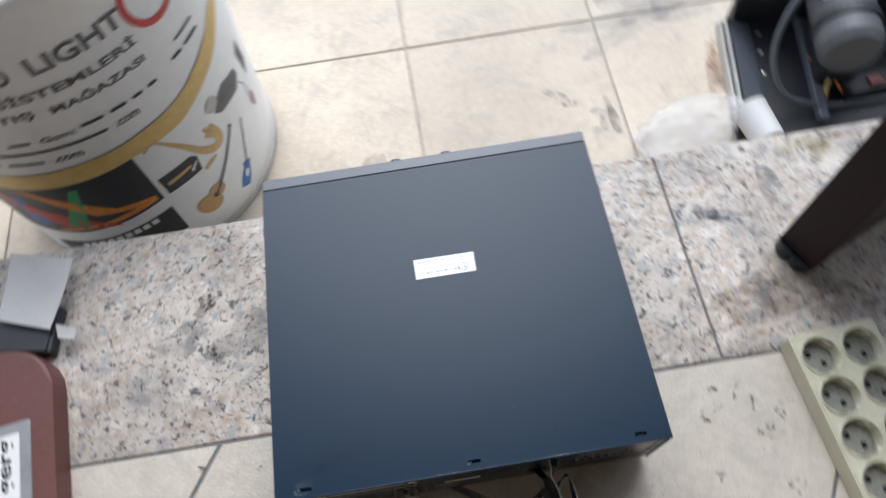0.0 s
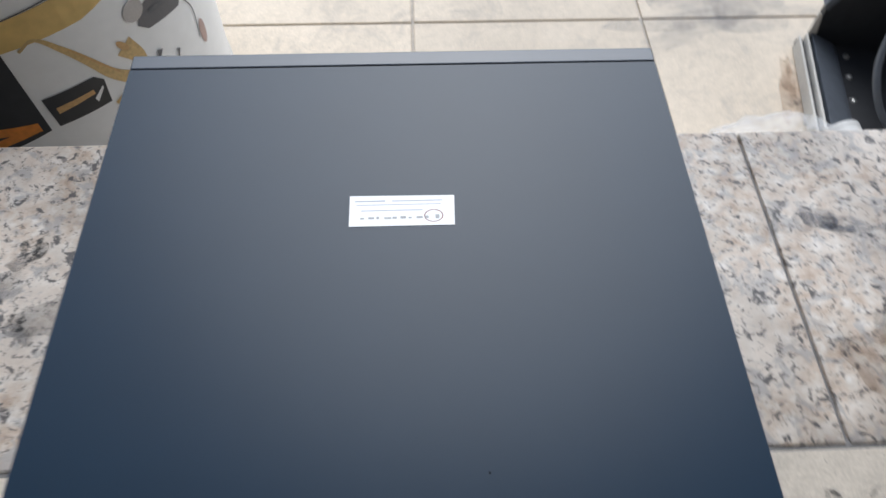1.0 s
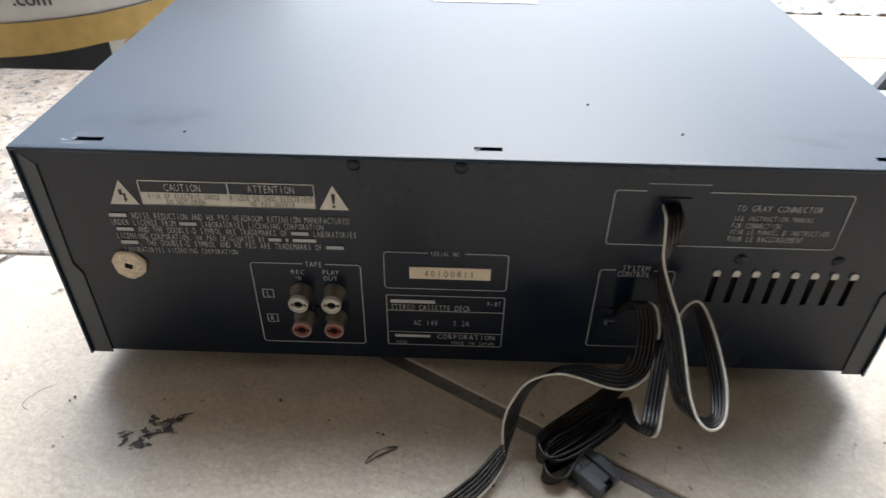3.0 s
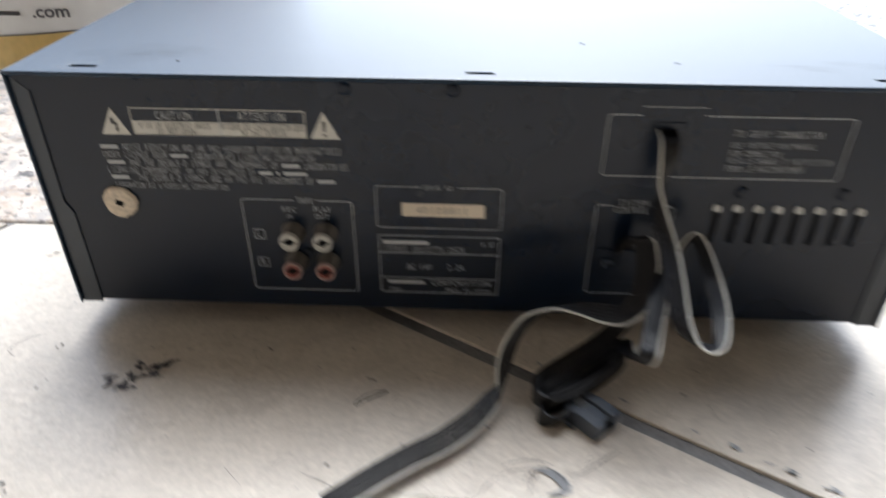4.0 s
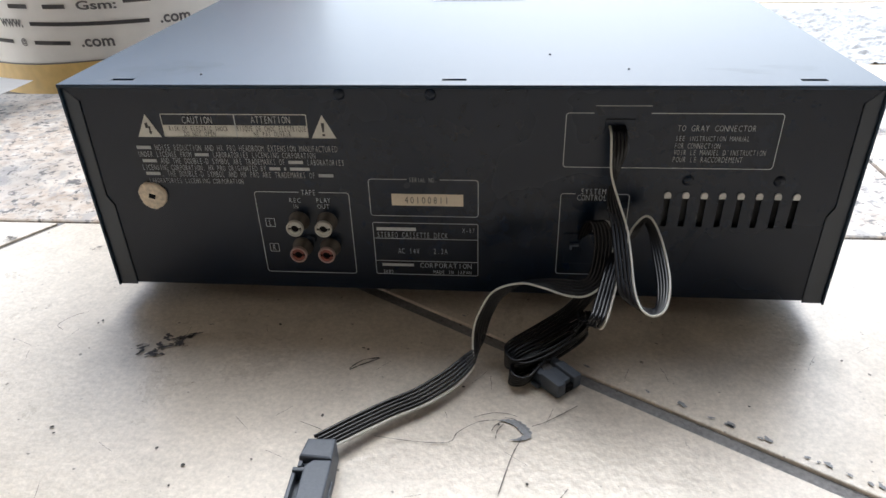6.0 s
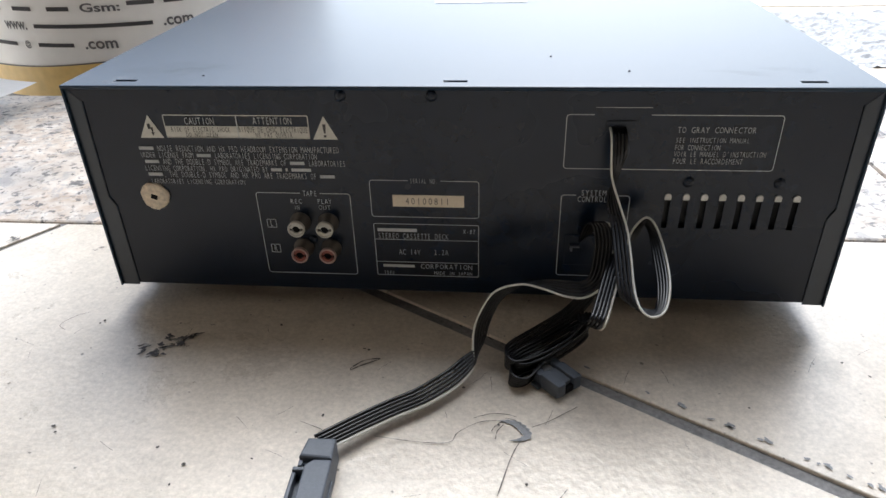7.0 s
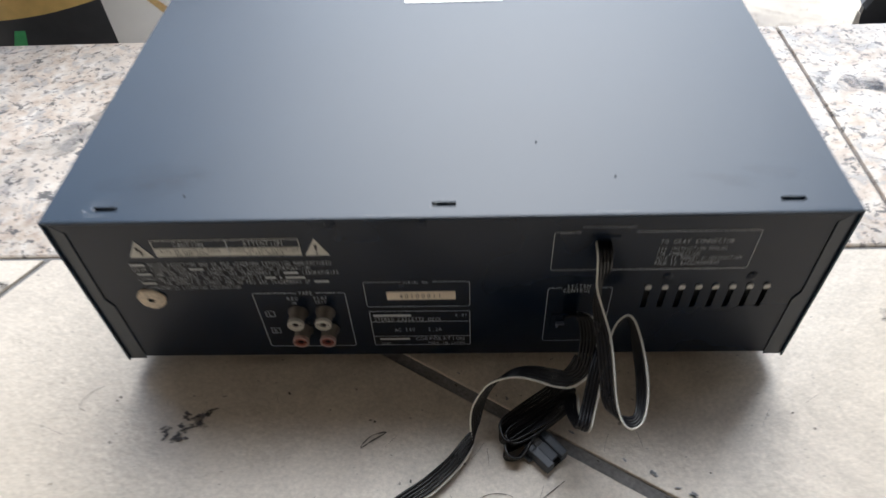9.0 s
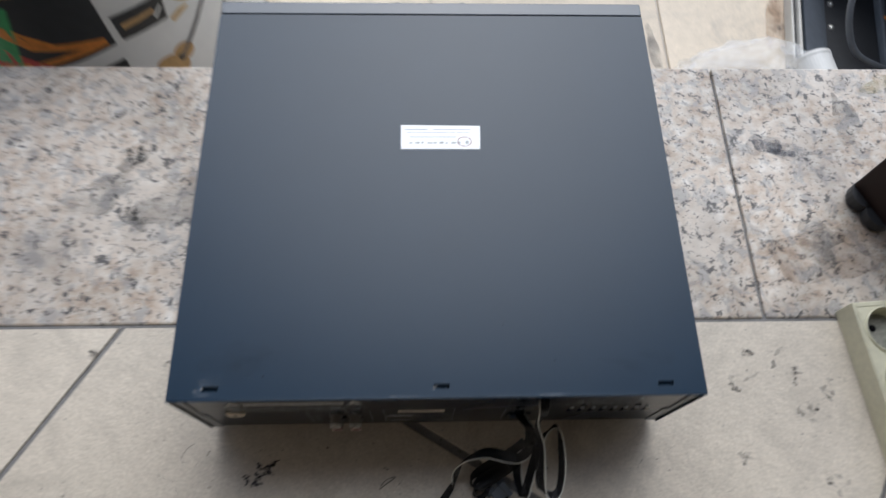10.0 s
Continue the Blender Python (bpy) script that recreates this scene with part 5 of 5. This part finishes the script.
# ---- marks on floor and doorstep ----
def blot(name, x, y, rx, ry, turn, material, z, seed, on, spikes=0.35, count=40):
    rnd = random.Random(seed)
    ph = [rnd.uniform(0, 6.28) for _ in range(6)]
    pts = []
    for k in range(count):
        a = 2 * math.pi * k / count
        r = 1 + spikes * sum(math.sin((j + 2) * a + ph[j]) / (j + 1.5) for j in range(6))
        u, v = rx * r * math.cos(a), ry * r * math.sin(a)
        c, s = math.cos(radians(turn)), math.sin(radians(turn))
        pts.append((x + c * u - s * v, y + s * u + c * v))
    bm = bmesh.new()
    f = bm.faces.new([bm.verts.new((px, py, z)) for px, py in pts])
    bmesh.ops.triangulate(bm, faces=[f])
    return part(name, bm, material, on)


FZ = 0.0006
flecks = random.Random(77)
for x, y, spread, n_ in ((-0.1362, -0.0300, 0.0032, 9), (-0.1410, -0.0365, 0.0030, 5), (-0.1452, -0.0415, 0.0034, 8)):
    for k in range(n_):
        blot("stain_shade_mark", x + flecks.gauss(0, spread), y + flecks.gauss(0, spread * 0.8), flecks.uniform(0.0012, 0.0034), flecks.uniform(0.0008, 0.0020), 45 + flecks.gauss(0, 25), SCUFF_DARK if k % 3 else SCUFF, FZ + 0.00001 * k, 700 + k + int(-x * 10000), floor, 0.5, 24)
blot("stain_shade_mark", -0.1295, -0.0252, 0.0032, 0.0006, 20, SCUFF_DARK, FZ, 9, floor)
blot("stain_shade_mark", -0.2255, 0.0560, 0.0060, 0.0022, 25, SCUFF, FZ, 5, floor)
blot("stain_shade_mark", -0.2905, 0.0650, 0.0045, 0.0045, 0, SCUFF, FZ, 6, floor, 0.12)
for k, (x, y, rx, ry, a) in enumerate([(0.304, 0.043, 0.016, 0.007, 20), (0.339, 0.023, 0.012, 0.006, -30), (0.261, 0.029, 0.020, 0.008, 10), (0.347, 0.034, 0.008, 0.004, 0), (0.285, 0.058, 0.02, 0.006, 15), (0.315, 0.005, 0.014, 0.006, 60), (0.25, -0.03, 0.012, 0.005, 30), (0.33, -0.05, 0.014, 0.006, -20)]):
    spots = random.Random(500 + k)
    for j in range(5):
        blot("stain_shade_mark", x + spots.gauss(0, rx * 0.5), y + spots.gauss(0, ry * 0.6), rx * spots.uniform(0.10, 0.34), ry * spots.uniform(0.2, 0.5), a + spots.uniform(-60, 60), SCUFF_FAINT if j else SCUFF, FZ + 0.00002 * j, 520 + 10 * k + j, floor, 0.55, 28)
for k, (x, y, rx, ry, a, mt) in enumerate([(0.3370, 0.2710, 0.013, 0.0090, 10, GREY_BLOT), (0.3480, 0.2650, 0.012, 0.0065, -20, GREY_BLOT), (0.3660, 0.2625, 0.016, 0.0042, -6, SPILL), (0.388, 0.2625, 0.018, 0.0034, 4, SPILL), (0.340, 0.2690, 0.024, 0.0140, 0, SPILL), (0.490, 0.347, 0.030, 0.014, 5, MOSS), (0.505, 0.335, 0.020, 0.010, 20, MOSS), (0.366, 0.150, 0.045, 0.032, 10, BROWN_PATCH), (0.440, 0.140, 0.05, 0.03, -10, BROWN_PATCH), (0.425, 0.300, 0.012, 0.030, 5, SMUDGE), (0.318, 0.165, 0.006, 0.0035, 20, SCUFF_FAINT), (-0.2835, 0.262, 0.008, 0.014, -35, SCUFF), (-0.290, 0.252, 0.012, 0.008, 10, SCUFF_FAINT), (-0.279, 0.198, 0.008, 0.006, -20, SCUFF), (-0.268, 0.187, 0.008, 0.005, 40, SCUFF_FAINT), (-0.31, 0.22, 0.035, 0.02, 20, SMUDGE), (0.36, 0.16, 0.03, 0.02, 40, SMUDGE), (-0.24, 0.21, 0.03, 0.03, 0, SMUDGE)]):
    blot("stain_shade_mark", x, y, rx, ry, a, mt, 0.0007, 40 + k, sill, 0.4)


for k, (x, y, rx, ry, a, mt) in enumerate([(-0.130, 0.022, 0.022, 0.008, 15, RUB), (-0.138, 0.030, 0.020, 0.010, 0, RUB), (-0.1515, 0.0125, 0.010, 0.003, 0, DUST), (-0.1600, 0.0070, 0.0035, 0.0012, 10, WORN), (-0.1560, 0.0040, 0.0040, 0.0007, 4, WORN), (-0.020, 0.0014, 0.012, 0.0006, 0, WORN), (-0.004, 0.0070, 0.0020, 0.0010, 20, WORN), (0.075, 0.0014, 0.010, 0.0005, 0, WORN), (0.128, 0.022, 0.014, 0.003, -8, RUB), (0.150, 0.026, 0.012, 0.004, 0, RUB), (0.136, 0.0165, 0.010, 0.0018, -12, RUB)]):
    blot("smear", x, y, rx, ry, a, mt, TOP + 0.00025, 200 + k, cover, 0.35)


def crack(points, wide, z):
    rows = smooth_path(points, 6)
    rnd = random.Random(len(points) * 7 + int(points[0][0] * 1000))
    bm = bmesh.new()
    last = None
    for k, r in enumerate(rows):
        d = rows[min(k + 1, len(rows) - 1)] - rows[max(k - 1, 0)]
        nrm = np.array([-d[1], d[0]]) / (np.hypot(d[0], d[1]) + 1e-9)
        w = wide * rnd.uniform(0.3, 1.0)
        pair = [bm.verts.new((r[0] + e * w * nrm[0], r[1] + e * w * nrm[1], z)) for e in (-1, 1)]
        if last:
            bm.faces.new((last[0], pair[0], pair[1], last[1]))
        last = pair
    part("crack", bm, CRACK, floor)


flake = bmesh.new()
rows, last = smooth_path([(0.0232, -0.0762), (0.0270, -0.0762), (0.0312, -0.0775), (0.0343, -0.0808), (0.0355, -0.0840), (0.0325, -0.0862), (0.0280, -0.0870)], 6), None
for k, r in enumerate(rows):
    d = rows[min(k + 1, len(rows) - 1)] - rows[max(k - 1, 0)]
    w = 0.0001 + 0.0019 * math.sin(math.pi * k / (len(rows) - 1)) ** 1.3 * (1 + 0.25 * math.sin(k * 2.1))
    nrm = (-d[1] / np.hypot(*d[:2]), d[0] / np.hypot(*d[:2]))
    pair = [flake.verts.new((r[0] + e * w * nrm[0], r[1] + e * w * nrm[1], FZ)) for e in (-1, 1)]
    if last:
        flake.faces.new((last[0], pair[0], pair[1], last[1]))
    last = pair
part("chip", flake, CHIP, floor)
for pts in ([(0.0229, -0.0759), (0.0151, -0.0777), (0.0071, -0.0839), (0.0047, -0.089), (-0.0017, -0.0904), (-0.0139, -0.0898), (-0.027, -0.0882)], [(0.0133, -0.075), (0.0206, -0.0721), (0.0274, -0.0721), (0.0314, -0.0735)], [(0.0252, -0.0765), (0.0224, -0.0791), (0.0209, -0.0822)], [(0.0258, -0.0781), (0.0233, -0.082), (0.0226, -0.0865)],
            [(0.0375, -0.0788), (0.0443, -0.0753), (0.0572, -0.0656)], [(0.0264, -0.0745), (0.0302, -0.0752), (0.0336, -0.0784), (0.0366, -0.0823)], [(0.0330, -0.0860), (0.0290, -0.0960), (0.0240, -0.1150)], [(-0.0461, -0.0476), (-0.0445, -0.0447), (-0.0402, -0.0405), (-0.0334, -0.039), (-0.0414, -0.0444), (-0.0458, -0.048)], [(-0.060, -0.082), (-0.050, -0.086), (-0.044, -0.090)], [(-0.195, -0.010), (-0.201, -0.014), (-0.205, -0.022), (-0.200, -0.026)], [(0.05, -0.11), (0.045, -0.118), (0.043, -0.125)]):
    crack(pts, 0.00045 if pts[0][0] == -0.0461 else 0.00022, FZ)
scr = random.Random(5)
for k in range(34):
    x, y, a, ln = scr.uniform(-0.22, 0.26), scr.uniform(-0.135, -0.02), scr.choice((60, -31, 100, 20)) + scr.uniform(-15, 15), scr.uniform(0.003, 0.012)
    dx, dy = ln * math.cos(radians(a)), ln * math.sin(radians(a))
    crack([(x, y), (x + dx * 0.5 + scr.uniform(-0.0006, 0.0006), y + dy * 0.5), (x + dx, y + dy)], 0.00010, FZ)
for k, t in enumerate((0.05, 0.115, 0.135, 0.150, 0.172, 0.19)):
    blot("stain_shade_mark", t * 0.851 + 0.0038, -t * 0.5255 - 0.0048 + 0.0036, 0.0022 - 0.0002 * k, 0.0011, -31, CHIP, FZ, 60 + k, floor, 0.4)
chips = random.Random(23)
for k in range(26):
    t, e = chips.uniform(0.0, 0.24), chips.choice((-1, 1, 1))
    x, y = t * 0.851 + e * 0.0019, -t * 0.5255 - 0.0048 + e * 0.0032 + 0.0005
    blot("chip", x, y, chips.uniform(0.0006, 0.0016), chips.uniform(0.0004, 0.0008), -31 + chips.uniform(-15, 15), CHIP if e > 0 else CRACK, FZ, 300 + k, floor, 0.5, 12)
rnd = random.Random(11)
for k in range(26):
    x, y = rnd.uniform(-0.2, 0.2), rnd.uniform(-0.13, -0.015)
    blot("stain_shade_mark", x, y, rnd.uniform(0.0004, 0.0010), rnd.uniform(0.0004, 0.0008), rnd.uniform(0, 180), CRACK, FZ, 100 + k, floor, 0.2, 10)
# marks on the paving; the long pale grey streaks are painted shadow
for k, (x, y, rx, ry, a, mt) in enumerate([(0.280, 0.712, 0.030, 0.008, -45, SCUFF_FAINT), (0.300, 0.690, 0.012, 0.010, 0, SCUFF_FAINT), (0.372, 0.650, 0.008, 0.045, 10, SMUDGE), (0.345, 0.665, 0.010, 0.008, 0, SCUFF_FAINT), (0.352, 0.640, 0.007, 0.010, 0, SCUFF_FAINT), (0.338, 0.620, 0.013, 0.008, 20, SCUFF_FAINT), (0.54, 0.885, 0.15, 0.034, 8, SHADOW_STREAK), (0.50, 0.94, 0.11, 0.035, -10, SHADOW_STREAK), (0.58, 0.95, 0.10, 0.045, 12, SHADOW_STREAK), (0.46, 0.85, 0.09, 0.03, 20, SHADOW_STREAK), (-0.08, 0.62, 0.02, 0.03, 0, SMUDGE), (0.592, 0.690, 0.020, 0.006, 20, SCUFF_FAINT), (0.590, 0.715, 0.014, 0.070, -12, ORANGE_BROWN), (0.594, 0.735, 0.010, 0.050, -12, ORANGE_BROWN)]):
    blot("stain_shade_mark", x, y, rx, ry, a, mt, PAVE_Z + 0.0008, 70 + k, ground, 0.45)

# ---- pieces: granite slabs, floor tiles, paving ----
for x0, x1 in ((-0.8, -0.58), (-0.58, 0.2955), (0.2955, 1.02), (1.02, 1.70)):
    bm = box(x0 + 0.0012, x1 - 0.0012, SILL_NEAR, SILL_FAR, -0.030, 0.0, 0.0022, 2)
    part("slab", bm, GRANITE, sill)

TURN = radians(-31.7)
AX, AY = (math.cos(TURN), math.sin(TURN)), (-math.sin(TURN), math.cos(TURN))
for i in range(-4, 4):
    for j in range(-6, 3):
        n0, u0 = -0.2758 + 0.6150 * i, -0.0081 + 0.6150 * j
        corners = [(n0 + a * 0.615, u0 + b * 0.615) for a, b in ((0, 0), (1, 0), (1, 1), (0, 1))]
        cxy = [(n * AX[0] + u * AY[0], n * AX[1] + u * AY[1]) for n, u in corners]
        if min(y for _, y in cxy) > 0.08 or max(y for _, y in cxy) < -2.9 or max(x for x, _ in cxy) < -0.79 or min(x for x, _ in cxy) > 1.65:
            continue
        gap = 0.0036
        bm = box(n0 + 0.0022, n0 + 0.615 - 0.0022, u0 + gap, u0 + 0.615 - gap, -0.010, 0.0, 0.0007, 2)
        bmesh.ops.transform(bm, matrix=Matrix(((AX[0], AY[0], 0, 0), (AX[1], AY[1], 0, 0), (0, 0, 1, 0), (0, 0, 0, 1))), verts=bm.verts[:])
        for co, no in (((0, SILL_NEAR - 0.003, 0), (0, 1, 0)), ((1.699, 0, 0), (1, 0, 0)), ((-0.799, 0, 0), (-1, 0, 0)), ((0, -2.99, 0), (0, -1, 0))):
            cut = bmesh.ops.bisect_plane(bm, geom=bm.verts[:] + bm.edges[:] + bm.faces[:], plane_co=co, plane_no=no, clear_outer=True)
            open_edges = [e for e in bm.edges if e.is_boundary]
            if open_edges:
                bmesh.ops.holes_fill(bm, edges=open_edges)
        if bm.faces:
            part("tile", bm, FLOOR_TILE, floor)
        else:
            bm.free()

PITCH_OUT, X0, Y0 = 0.383, 0.0085, 0.888
pave_me = None
for j in range(-2, 9):
    for i in range(-8, 10):
        x, y = X0 + PITCH_OUT * i, Y0 + PITCH_OUT * j
        if 1.50 < y + PITCH_OUT / 2 < 2.28 or y + PITCH_OUT < SILL_FAR:
            continue
        if pave_me is None:
            first = part("paving_tile", box(0.0022, PITCH_OUT - 0.0022, 0.0022, PITCH_OUT - 0.0022, -0.012, 0.0, 0.0018, 2), PAVE_TILE, ground)
            pave_me = first.data
        else:
            first = new("paving_tile", pave_me)
            first.parent = ground
        first.location = (x, y, PAVE_Z + random.uniform(-0.0008, 0.0008))
part("grout_bed", box(-3.2, 4.0, SILL_FAR - 0.010, 4.5, PAVE_Z - 0.05, PAVE_Z - 0.0035), PAVE_GROUT, ground)
# strip of rough split stone in the paving
bm = bmesh.new()
bmesh.ops.create_grid(bm, x_segments=300, y_segments=70, size=0.5)
for v in bm.verts:
    x, y = 1.0 + v.co.x * 3.0, 1.935 + v.co.y * 0.72
    v.co = (x, y, PAVE_Z + 0.003 + 0.010 * noise.noise(Vector((x * 28, y * 28, 0))) + 0.006 * noise.noise(Vector((x * 70, y * 70, 3))))
part("rough_strip", bm, ROUGH_STONE, ground, "rough grey split-stone strip")
